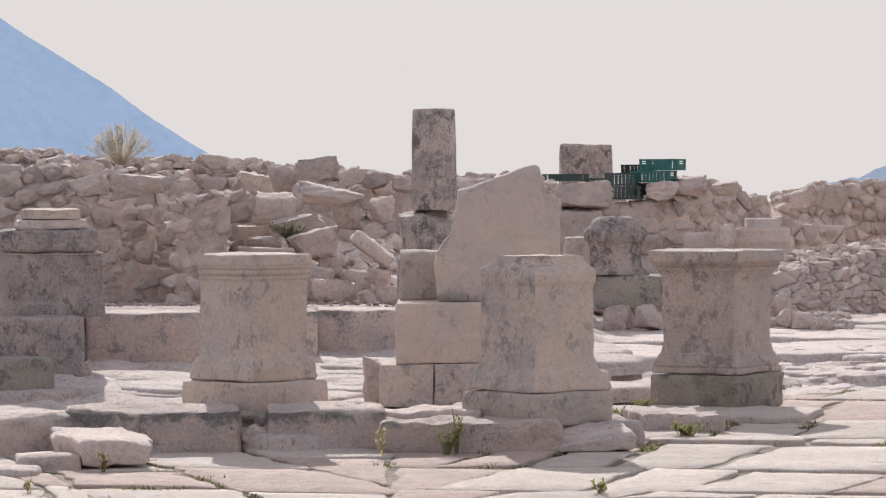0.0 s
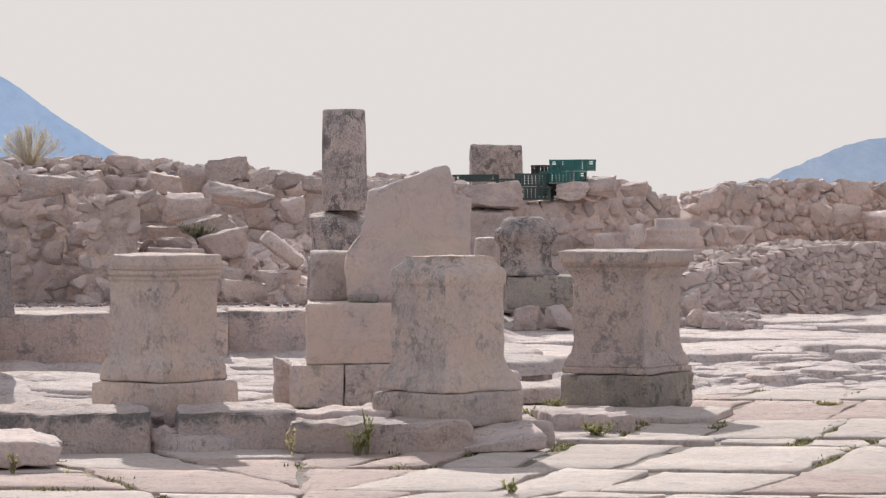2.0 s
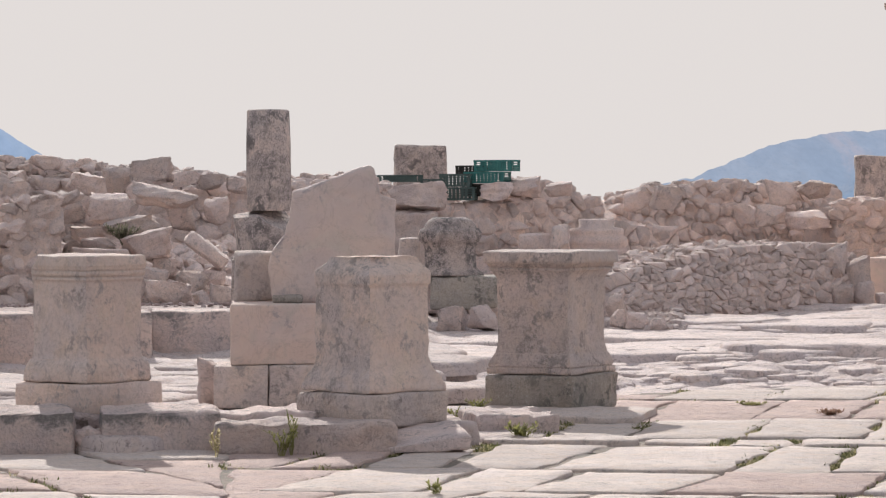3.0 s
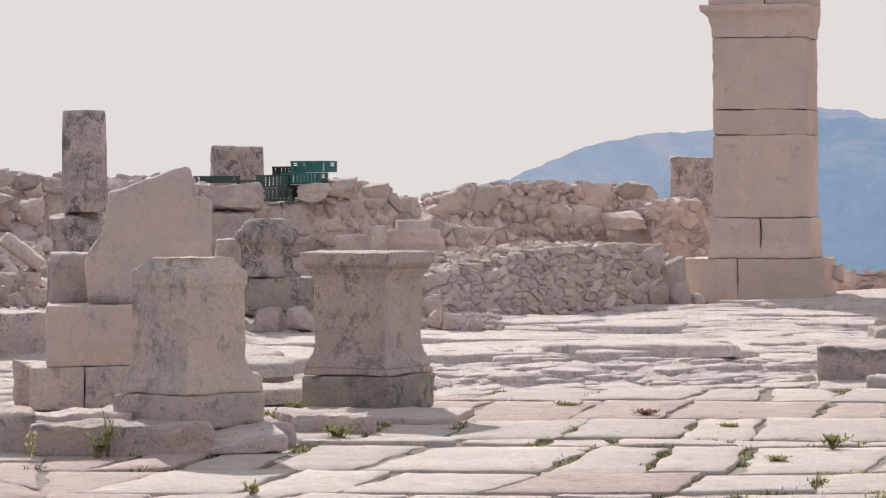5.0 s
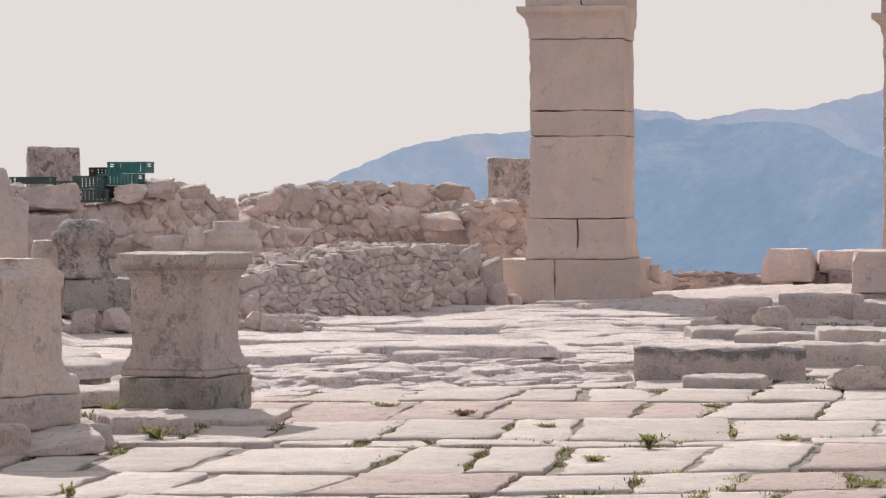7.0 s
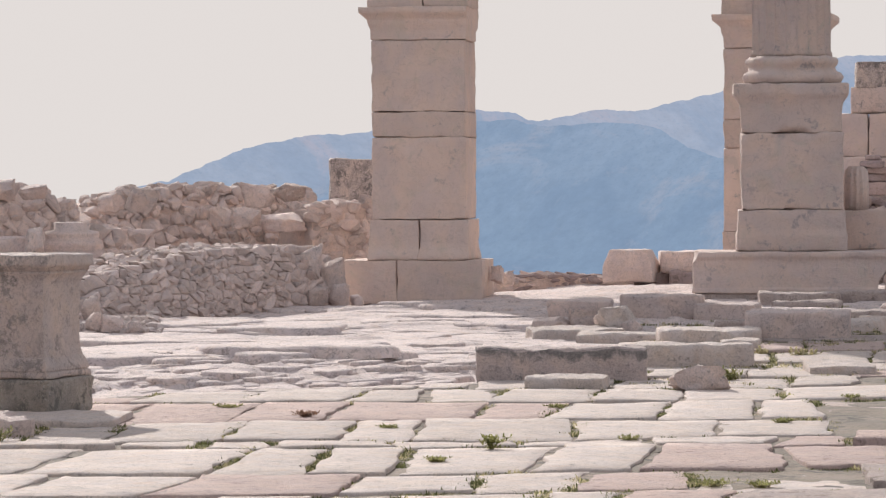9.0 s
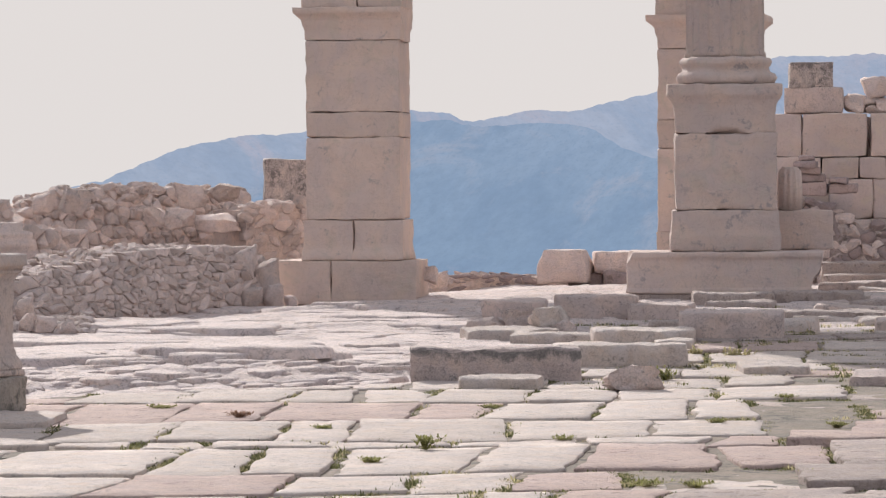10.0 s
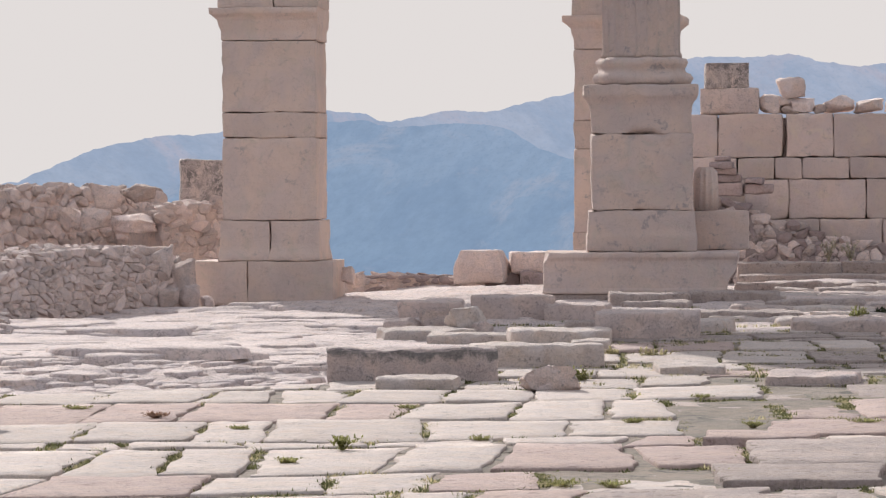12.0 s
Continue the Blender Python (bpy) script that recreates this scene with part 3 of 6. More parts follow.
def build_hill(name, label, material, skyline, d_top, d_foot, z_foot, u_step, rows, relief):
    """A far range: its skyline rises over a slope that comes down towards the valley."""
    u0, u1 = skyline[0][0], skyline[-1][0]
    cols = int((u1 - u0) / u_step) + 1
    verts, faces = [], []
    for k in range(rows + 1):
        t = k / rows
        for i in range(cols):
            u = u0 + (u1 - u0) * i / (cols - 1)
            d = d_top + (d_foot - d_top) * t
            top = rise(along(skyline, u), d_top)
            top += (0.5 + 0.16 * relief) * (nz((u, 0, 0), 0.02, 3) + 0.6 * nz((u, 0, 0), 0.07, 5) + 0.4 * nz((u, 0, 0), 0.2, 6))
            z = top + (z_foot - top) * (t ** 0.9)
            a = (u - MID) / F
            x, y = d * math.sin(a), d * math.cos(a)
            z += relief * math.sin(math.pi * min(1, t * 1.3)) * (nz((x, y * 0.35, 0), 0.006, 2) + 0.4 * nz((x, y * 0.35, 0), 0.015, 4) + 0.06 * nz((x, y, 0), 0.05, 9))
            verts.append((x, y, z))
    for k in range(rows):
        for i in range(cols - 1):
            a = k * cols + i
            faces.append((a, a + cols, a + cols + 1, a + 1))
    back = len(verts)
    for i in range(cols):
        x, y, z = verts[i]
        verts.append((x * 1.15, y * 1.15, z_foot))
    for i in range(cols - 1):
        faces.append((i, i + 1, back + i + 1, back + i))
    me = bpy.data.meshes.new(name)
    me.from_pydata(verts, [], faces)
    me.materials.append(material)
    me.polygons.foreach_set("use_smooth", [True] * len(faces))
    tagged(new(name, me), label, "mountain", kind="structure")


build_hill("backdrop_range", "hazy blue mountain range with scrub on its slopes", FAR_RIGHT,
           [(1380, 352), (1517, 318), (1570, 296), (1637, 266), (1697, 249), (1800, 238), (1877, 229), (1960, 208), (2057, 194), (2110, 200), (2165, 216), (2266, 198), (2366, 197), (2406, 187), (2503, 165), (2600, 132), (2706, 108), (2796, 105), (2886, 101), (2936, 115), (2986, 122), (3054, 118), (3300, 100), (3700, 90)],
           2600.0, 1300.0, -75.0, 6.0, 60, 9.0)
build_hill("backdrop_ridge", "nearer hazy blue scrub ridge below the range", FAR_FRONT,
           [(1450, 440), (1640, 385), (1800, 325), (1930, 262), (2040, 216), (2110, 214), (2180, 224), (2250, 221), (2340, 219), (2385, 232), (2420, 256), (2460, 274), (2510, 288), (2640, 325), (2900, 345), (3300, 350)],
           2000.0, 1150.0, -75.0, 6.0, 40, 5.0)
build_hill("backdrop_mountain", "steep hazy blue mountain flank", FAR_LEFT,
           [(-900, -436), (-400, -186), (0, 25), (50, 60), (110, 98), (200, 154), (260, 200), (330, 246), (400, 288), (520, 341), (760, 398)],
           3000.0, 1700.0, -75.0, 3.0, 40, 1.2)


# ================= rubble walls =================
RNG = random.Random(11)
STONES = [hull_stone(random.Random(100 + i), 24 + i % 9, 3.4) for i in range(20)]
STONE_MESH = {}
for mat in (RUBBLE, RUBBLE_PINK, BRICKY):
    STONE_MESH[mat.name] = []
    for b in STONES:
        STONE_MESH[mat.name].append(mesh_of(b.copy(), "stone", mat))


LEVELS = [-0.3] + [i / 16 for i in range(17)]
FITTED = {"rubble_limestone": WALLSTONE, "rubble_pink_limestone": WALLSTONE_PINK, "brick_rubble": BRICKWALL}


def stone(parent, mat, x, y, z, sx, sy, sz, rz=0.0, tilt=8.0, rng=RNG):
    ob = new("stone", rng.choice(STONE_MESH[mat.name]))
    ob.parent = parent
    ob.matrix_basis = pose(x, y, z, rng.uniform(-tilt, tilt), rng.uniform(-tilt, tilt), rz + rng.choice((0, 180)) + rng.uniform(-10, 10)) @ Matrix.Diagonal((sx, sy, sz, 1))
    return ob


def rubble_wall(name, label, ends, z0, tops, thick, size, mats, seed, core_mat=MORTAR, flat=1.35, cap=True, slope=0.0, rough_top=0.5, joint=0.004, strewn=1.1, skew=0.30, fill=-0.06, relief=1.0, squeeze=1.0, rounded=True):
    """A wall of field stones. ends: (u, d) at both ends; tops: (u, level tick) along its crest; size: mean stone height."""
    rng = random.Random(seed)
    (u0, d0), (u1, d1) = ends
    a, b = Vector((*spot(u0, d0), 0)), Vector((*spot(u1, d1), 0))
    run, length = (b - a).normalized(), (b - a).length
    out = Vector((run.y, -run.x, 0))
    if out.dot(a) > 0:
        out = -out
    turn = math.degrees(math.atan2(run.y, run.x))
    wall = thing(name, Matrix(), label, "wall", kind="structure")

    def crest(s):
        u = u0 + (u1 - u0) * s / length
        return rise(along(tops, u), d0 + (d1 - d0) * s / length)

    bm = bmesh.new()
    n = max(4, int(length / 0.06))
    rows = []
    for i in range(n + 1):
        s = length * i / n
        h = crest(s) - 0.5 * size + 0.25 * size * nz((s, 0, 0), 3.0, seed)
        p = a + run * s
        col = []
        for lev in LEVELS:
            z = z0 + lev * (h - z0) if lev >= 0 else z0 - 0.3
            q = p - out * (fill * size + slope * max(0.0, lev) ** 2 + 0.22 * size * nz((s, z, 0), 4.0, seed + 1) + 0.16 * size * nz((s, z, 0), 13.0, seed + 2))
            col.append(bm.verts.new((q.x, q.y, z)))
        for z in (h, z0 - 0.3):
            q = p - out * thick
            col.append(bm.verts.new((q.x, q.y, z)))
        rows.append(col)
    for r0, r1 in zip(rows, rows[1:]):
        for k in range(len(LEVELS) + 1):
            bm.faces.new((r0[k], r1[k], r1[k + 1], r0[k + 1]))
    bm.faces.new(rows[0])
    bm.faces.new(list(reversed(rows[-1])))
    bmesh.ops.recalc_face_normals(bm, faces=bm.faces)
    part("core", bm, core_mat, wall, "rubble and mortar core")
    # the face: fitted stones, each the cell of a jittered seed
    seeds = []
    top_all = max(crest(length * i / 20) for i in range(21))
    z, row = z0 + 0.1 * size, 0
    while z < top_all:
        s = -0.3 * size + (row % 2) * 0.5 * size * flat
        while s < length + 0.3 * size:
            k = rng.choice((0.7, 0.9, 1.0, 1.2, 1.6))
            px, pz = s + rng.uniform(-0.3, 0.3) * size, z + rng.uniform(-0.32, 0.32) * size
            if pz < crest(max(0.0, min(length, px))) - 0.3 * size and rng.random() > 0.13:
                seeds.append((px, pz))
                if rng.random() < 0.16:
                    seeds.append((px + 0.5 * size * rng.choice((-1, 1)), pz + 0.45 * size * rng.choice((-1, 1))))
            s += size * flat * k
        z += size * 0.9
        row += 1
    reach = 3.0 * size
    for px, pz in seeds:
        if not 0.0 < px < length:
            continue
        poly = [Vector((-reach, -reach)), Vector((reach, -reach)), Vector((reach, reach)), Vector((-reach, reach))]
        cuts = [(Vector((0.0, 1.0)), crest(max(0.0, min(length, px))) - pz), (Vector((0.0, -1.0)), pz - z0 + 0.15), (Vector((1.0, 0.0)), (length - px + 0.04) / squeeze), (Vector((-1.0, 0.0)), (px + 0.04) / squeeze), (Vector((0.3, 1.0)).normalized(), size * 1.1), (Vector((-0.4, 1.0)).normalized(), size * 1.1)]
        for qx, qz in seeds:
            dx, dz = (qx - px) / squeeze, (qz - pz)
            dist = math.hypot(dx, dz)
            if 1e-6 < dist < reach:
                cuts.append((Vector((dx / dist, dz / dist)), dist / 2))
        for nrm, k in cuts:
            res = []
            for p, q in zip(poly, poly[1:] + poly[:1]):
                ep, eq = p.dot(nrm) - k, q.dot(nrm) - k
                if ep <= 0:
                    res.append(p)
                if (ep < 0) != (eq < 0) and abs(ep - eq) > 1e-9:
                    res.append(p.lerp(q, ep / (ep - eq)))
            poly = res
            if len(poly) < 3:
                break
        if len(poly) < 3:
            continue
        poly = [Vector((p.x * squeeze, p.y)) for p in poly]
        mid = sum(poly, Vector((0, 0))) / len(poly)
        if max((p - mid).length for p in poly) < 0.25 * size:
            continue
        if rounded:
            poly = [q for p, r in zip(poly, poly[1:] + poly[:1]) for q in (p.lerp(r, 0.24), p.lerp(r, 0.76))]
        gap, lean = rng.uniform(joint * 0.3, joint * 1.5), rng.uniform(-0.20, 0.34) * size * relief
        tx, tz = rng.uniform(-skew, skew), rng.uniform(-0.60, 0.10)
        bm = bmesh.new()
        rings = []
        for shrink, deep in ((0.0, -1.0 * size), (0.02, -0.16 * size), (0.16, -0.03 * size), (0.42, 0.06 * size), (0.70, 0.09 * size)):
            ring = []
            for p in poly:
                r = (p - mid)
                r = r * max(0.2, 1 - gap / max(r.length, 1e-6)) * (1 - shrink * rng.uniform(0.6, 1.4))
                o = lean + deep + (tx * r.x + tz * r.y if deep > -0.5 * size else 0)
                w = run * (r.x) + out * o
                ring.append(bm.verts.new((w.x, w.y, r.y)))
            rings.append(ring)
        m = len(poly)
        for ra, rb in zip(rings, rings[1:]):
            for i in range(m):
                bm.faces.new((ra[i], ra[(i + 1) % m], rb[(i + 1) % m], rb[i]))
        bm.faces.new(rings[-1])
        bmesh.ops.recalc_face_normals(bm, faces=bm.faces)
        crisp(bm, 24.0)
        zc = pz + mid.y
        back = slope * max(0.0, min(1.0, (zc - z0) / max(0.1, crest(max(0.0, min(length, px))) - z0))) ** 2
        c = a + run * (px + mid.x) - out * back
        part("stone", bm, FITTED[rng.choice(mats).name], wall, "", Matrix.Translation((c.x, c.y, zc)))
    for px, pz in seeds:
        for _ in range(int(strewn + rng.random())):
            t = max(0.0, min(1.0, (pz - z0) / max(0.1, crest(max(0.0, min(length, px))) - z0)))
            c = a + run * max(0.0, min(length, px + rng.uniform(-0.6, 0.6) * size * squeeze)) - out * (slope * t * t + 0.04 * size)
            k = size * rng.choice((0.5, 0.7, 0.9, 1.1, 1.45))
            stone(wall, rng.choice(mats), c.x, c.y, pz + rng.uniform(-0.4, 0.4) * size, k * rng.uniform(0.9, 1.5) * squeeze, k * 0.75, k * rng.uniform(0.7, 1.0), turn, 25.0, rng)
    if cap:
        back = thick - slope
        for r in range(max(1, int(back / (size * 1.2)))):
            s = 0.0
            while s < length:
                w = size * flat * rng.uniform(0.7, 1.7)
                off = slope + size * 0.5 + r * size * 1.25 + rng.uniform(-0.3, 0.3) * size
                p = a + run * (s + w / 2) - out * off
                h = size * rng.uniform(0.5, 1.1)
                zz = crest(min(length, s + w / 2)) - size * 0.42 + rng.uniform(-0.2, 0.35 * rough_top) * size
                stone(wall, rng.choice(mats), p.x, p.y, zz, w, size * rng.uniform(0.9, 1.6), h, turn + rng.uniform(-30, 30), 22.0, rng)
                s += w * rng.uniform(0.9, 1.3)
    return wall


R2, RP = (RUBBLE, RUBBLE, RUBBLE_PINK), (RUBBLE_PINK, RUBBLE_PINK, RUBBLE)
rubble_wall("wall_rubble_west", "tall wall of mortared pale field stones", ((-170, 41.0), (345, 41.3)), 0.3,
            [(-170, 280), (0, 285), (150, 292), (260, 305), (345, 300)], 1.6, 0.17, R2, 1, slope=0.85, joint=0.005, fill=-0.15, strewn=1.0, skew=0.15, relief=0.8)
rubble_wall("wall_rubble_buttress", "pinkish mortared stone pier at the end of the rubble wall", ((312, 39.6), (402, 39.6)), 0.3,
            [(312, 350), (402, 338)], 1.4, 0.17, RP, 2)
rubble_wall("wall_rubble_collapsed", "partly collapsed wall of large pale rubble stones", ((340, 43.6), (1000, 44.2)), 0.3,
            [(340, 310), (480, 312), (560, 322), (640, 330), (730, 322), (830, 318), (920, 312), (1000, 330)], 1.4, 0.165, RP, 3, rough_top=1.0, slope=0.5)
rubble_wall("wall_rubble_middle", "broken wall of pinkish rubble stones behind crates", ((1130, 46.0), (1385, 47.5)), 0.0,
            [(1130, 340), (1180, 322), (1250, 318), (1310, 325), (1350, 345), (1385, 352)], 1.2, 0.15, RP, 4, rough_top=1.0, slope=0.4)
rubble_wall("wall_dry_stone", "low dry stone wall of small angular limestone pieces", ((1362, 40.6), (1835, 47.2)), 0.0,
            [(1362, 505), (1420, 482), (1500, 462), (1600, 440), (1700, 432), (1780, 432), (1835, 450)], 1.5, 0.100, (RUBBLE, RUBBLE_PINK), 5, flat=1.9, slope=0.35, skew=0.10, strewn=0.45, relief=0.7, fill=0.10, squeeze=2.1, joint=0.005, rounded=False)
rubble_wall("wall_rubble_north", "ruined wall of pale rubble rising behind the dry stone wall", ((1390, 50.0), (1800, 52.0)), 0.0,
            [(1390, 400), (1430, 352), (1480, 336), (1560, 328), (1640, 326), (1720, 330), (1800, 334)], 1.5, 0.15, R2, 6, slope=0.4, rough_top=1.0, joint=0.010, fill=0.06)
rubble_wall("wall_rubble_tier", "low front tier of pinkish mortared rubble", ((1385, 47.0), (1500, 47.8)), 0.0,
            [(1385, 405), (1430, 398), (1500, 404)], 1.6, 0.16, RP, 8, slope=0.2, rough_top=0.8)
rubble_wall("wall_rubble_by_arch", "coursed rubble wall end beside the arch pier", ((1770, 50.0), (1890, 50.5)), 0.0,
            [(1770, 360), (1890, 352)], 1.0, 0.155, R2, 7)


# ================= paving =================
def slab_mesh(corners, h, rng, bevel=0.02):
    """A worn paving slab from its plan outline (counter-clockwise), top at z 0."""
    pts = []
    m = len(corners)
    for i in range(m):
        a, b = Vector(corners[i]), Vector(corners[(i + 1) % m])
        k = 3 if (b - a).length < 0.4 else 5 if (b - a).length < 0.9 else 8
        chip = rng.uniform(0.02, 0.07) if rng.random() < 0.3 else 0.0
        heave = rng.uniform(0, 90)
        for j in range(k):
            p = a.lerp(b, j / k)
            nrm = Vector(((b - a).y, -(b - a).x)).normalized()
            p = p + nrm * (0.055 * nz((p.x, p.y, heave), 3.2, 3) - 0.006 + rng.uniform(-0.012, 0.008))
            pts.append(p * (1 - chip / max(0.2, p.length)) if j == 0 else p)
    c = sum(pts, Vector((0, 0))) / len(pts)
    bm = bmesh.new()
    rings = []
    wob = rng.uniform(0, 50)
    for inset, z in ((0.0, -h), (0.0, -0.016), (0.003, -0.005), (0.014, 0.0), (0.45, 0.001), (0.75, 0.002)):
        ring = []
        for p in pts:
            if inset > 0.1:
                q = p.lerp(c, inset)
            else:
                q = p + (c - p).normalized() * inset * rng.uniform(0.5, 1.7)
            dz = 0.007 * nz((q.x, q.y, 0), 3.0, wob) + 0.004 * nz((q.x, q.y, 0), 9.0, wob) if z > -0.012 else 0
            ring.append(bm.verts.new((q.x, q.y, z + dz)))
        rings.append(ring)
    top = bm.verts.new((c.x, c.y, 0.004))
    n = len(pts)
    for a, b in zip(rings, rings[1:]):
        for i in range(n):
            bm.faces.new((a[i], a[(i + 1) % n], b[(i + 1) % n], b[i]))
    for i in range(n):
        bm.faces.new((rings[-1][i], rings[-1][(i + 1) % n], top))
    crisp(bm, 7.0)
    return bm


JOINTS = []


def clipped(poly, nrm, k):
    """The part of a plan outline on the near side of a line."""
    res = []
    for p, q in zip(poly, poly[1:] + poly[:1]):
        ep, eq = p.dot(nrm) - k, q.dot(nrm) - k
        if ep <= 0:
            res.append(p)
        if (ep < 0) != (eq < 0) and abs(ep - eq) > 1e-9:
            res.append(p.lerp(q, ep / (ep - eq)))
    return res


def build_paving():
    rng = random.Random(42)
    floor_ob = thing("pavement", Matrix(), "worn pale limestone paving slabs with grassy joints", "pavement", kind="structure")

    def way(deg):
        return Vector((math.sin(radians(deg)), math.cos(radians(deg))))
    # the western courses fan out to the left; the rest run across, with joints that lead away
    seam = way(-7.5)
    seam_n, seam_k = Vector((seam.y, -seam.x)), Vector((seam.y, -seam.x)).dot(Vector(spot(690, 19.0)))
    for side, e1, e2, y0, y1, s0, s1, course, wide in (
            (1, way(-24.0), Vector((1.0, -0.05)).normalized(), -11.0, 3.0, 8.0, 34.0, (0.55, 1.0), ((0.8, 1.4), (1.2, 2.2))),
            (-1, way(93.5), way(9.0), 12.0, 52.0, -9.0, 9.5, (1.15, 2.3), ((0.42, 0.62), (0.55, 0.85), (0.7, 1.05)))):
        bounds = [y0]
        while bounds[-1] < y1:
            far_step = 0.75 if bounds[-1] > 28.0 else 1.0
            bounds.append(bounds[-1] + far_step * (rng.uniform(*course) if rng.random() > 0.22 else 0.5 * course[0]))

        def edge(k, s):
            return bounds[k] + 0.40 * nz((s, k * 5.0, 0), 0.5, 3) * (1 if side < 0 else 0.4) + 0.05 * nz((s, k * 9.0, 0), 1.7, 4)

        origin = Vector((0.0, 0.0)) if side < 0 else Vector(spot(690, 19.0)) - e1 * 19.0
        for k in range(len(bounds) - 1):
            s, tilt = s0 + rng.uniform(0, 0.8), 0.0
            while s < s1:
                w = rng.uniform(*rng.choice(wide))
                g = rng.choice((0.006, 0.010, 0.018, 0.03, 0.06)) * (1.5 if side < 0 else 0.6)
                gx = rng.choice((0.005, 0.009, 0.014, 0.022, 0.040))
                nt = max(-0.12, min(0.14, rng.uniform(-0.10, 0.12)))
                sl, sr = s + gx, s + w - gx
                cs = []
                for ss, kk, side_, off in ((sl, k, tilt, g), ((sl + sr) / 2, k, (tilt + nt) / 2, g), (sr, k, nt, g), (sr, k + 1, nt, -g), ((sl + sr) / 2, k + 1, (tilt + nt) / 2, -g), (sl, k + 1, tilt, -g)):
                    sx = ss + (side_ if kk == k + 1 else 0)
                    cs.append(origin + e1 * sx + e2 * (edge(kk, sx) + off))
                s += w
                tilt = nt
                c = sum(cs, Vector((0, 0))) / len(cs)
                u, d = polar(c.x, c.y)
                if not (-350 < u < 3400 and 15.5 < d < 40.0):
                    continue
                joints = ((cs[0], cs[2]), (cs[2], cs[3]))
                out = c.normalized()
                cs = clipped(cs, out, along(PAVE_EDGE, u) - 0.08)
                cs = clipped(cs, seam_n * side, seam_k * side - 0.006) if len(cs) > 2 else cs
                if len(cs) < 3:
                    continue
                turn = sum(p.x * q.y - q.x * p.y for p, q in zip(cs, cs[1:] + cs[:1]))
                if abs(turn) < 0.05:
                    continue
                if turn < 0:
                    cs.reverse()
                cs = [p for i, p in enumerate(cs) if (p - cs[i - 1]).length > 0.04]
                c = sum(cs, Vector((0, 0))) / len(cs)
                u, d = polar(c.x, c.y)
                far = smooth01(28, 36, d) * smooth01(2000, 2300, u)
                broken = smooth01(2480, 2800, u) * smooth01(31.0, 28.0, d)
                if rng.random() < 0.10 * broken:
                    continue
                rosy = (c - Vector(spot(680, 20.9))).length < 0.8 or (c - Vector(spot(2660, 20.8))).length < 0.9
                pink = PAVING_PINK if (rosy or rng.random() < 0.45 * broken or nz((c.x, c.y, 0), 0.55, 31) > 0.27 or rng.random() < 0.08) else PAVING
                # dull stone: worn in the broken stretch, painted-in shade on the far corner
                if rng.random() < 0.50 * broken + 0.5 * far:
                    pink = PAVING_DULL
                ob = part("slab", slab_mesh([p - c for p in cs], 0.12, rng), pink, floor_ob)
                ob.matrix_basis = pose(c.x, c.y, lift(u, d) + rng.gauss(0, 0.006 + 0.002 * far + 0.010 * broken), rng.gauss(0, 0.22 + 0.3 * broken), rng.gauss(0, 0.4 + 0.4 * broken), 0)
                JOINTS.extend(joints)
    return floor_ob


build_paving()


# ================= things =================
def at(u, d, z, turn=0.0):
    x, y = spot(u, d)
    return pose(x, y, z, 0, 0, facing(u) + turn)


def altar(u, d, z, side, height, turn, mat, plinth_mat, plinth_h, plinth_w, label, seed, cap_profile, damage=None, side_stone=None):
    """A Roman statue base: a plinth, and a block with a moulded foot and a moulded crown."""
    ob = thing("altar", at(u, d, z, turn), label, "altar", group="altars along the pavement edge")
    part("plinth", worn(plinth_w, plinth_w, plinth_h, 0.025, 0.05, 0.008, 1.3, seed), plinth_mat, ob, "rough square plinth block")
    bm = moulded(side, side, [(z0 * height, s) for z0, s in cap_profile], 0.012, 0.024, 0.007, 1.3, seed + 3, damage)
    body = part("body", bm, mat, ob, "", Matrix.Translation((0, 0, plinth_h + 0.003)))
    # faces towards local -x take the second, greyer stone
    body.data.materials.append(side_stone)
    for p in body.data.polygons:
        if p.normal.x < -0.55:
            p.material_index = 1
    return ob


def worn_west(x, y, z):
    """The crown has lost its western edge."""
    lat = 0.72 * x - 0.69 * y
    lim = -0.345 + 0.035 * smooth01(0.70, 0.78, z) + 0.012 * nz((x, y, z), 9.0, 2)
    if z > 0.60 and lat < lim:
        x, y = x + 0.72 * (lim - lat), y - 0.69 * (lim - lat)
    return x, y, z


altar(447, 22.9, 0.150, 0.49, 0.795, 44, ALTAR_WARM, ALTAR_WARM, 0.213, 0.665, "weathered limestone altar with a worn moulded crown", 1.0,
      [(0.0, 1.175), (0.02, 1.19), (0.10, 1.19), (0.14, 1.15), (0.175, 1.07), (0.18, 1.045), (0.22, 1.02), (0.28, 1.0), (0.60, 0.995), (0.78, 1.0), (0.80, 1.012), (0.803, 1.035), (0.826, 1.035), (0.829, 1.008), (0.836, 1.008), (0.839, 1.04), (0.858, 1.06), (0.876, 1.06), (0.879, 1.03), (0.886, 1.03), (0.889, 1.06), (0.915, 1.075), (0.92, 1.085), (1.0, 1.08)], worn_west, ALTAR)


def broken_crown(x, y, z):
    """The crown's upper edges have broken away to a ragged slope."""
    if z > 0.69:
        lim = 0.268 - 0.085 * smooth01(0.71, 0.82, z) * (1 + 0.5 * nz((x, y, 0), 5.0, 6)) + 0.012 * nz((x, y, z), 12.0, 3) + 0.008 * nz((x, y, z), 25.0, 4)
        r = max(abs(x), abs(y))
        if r > lim:
            x, y = x * lim / r, y * lim / r
    return x, y, z


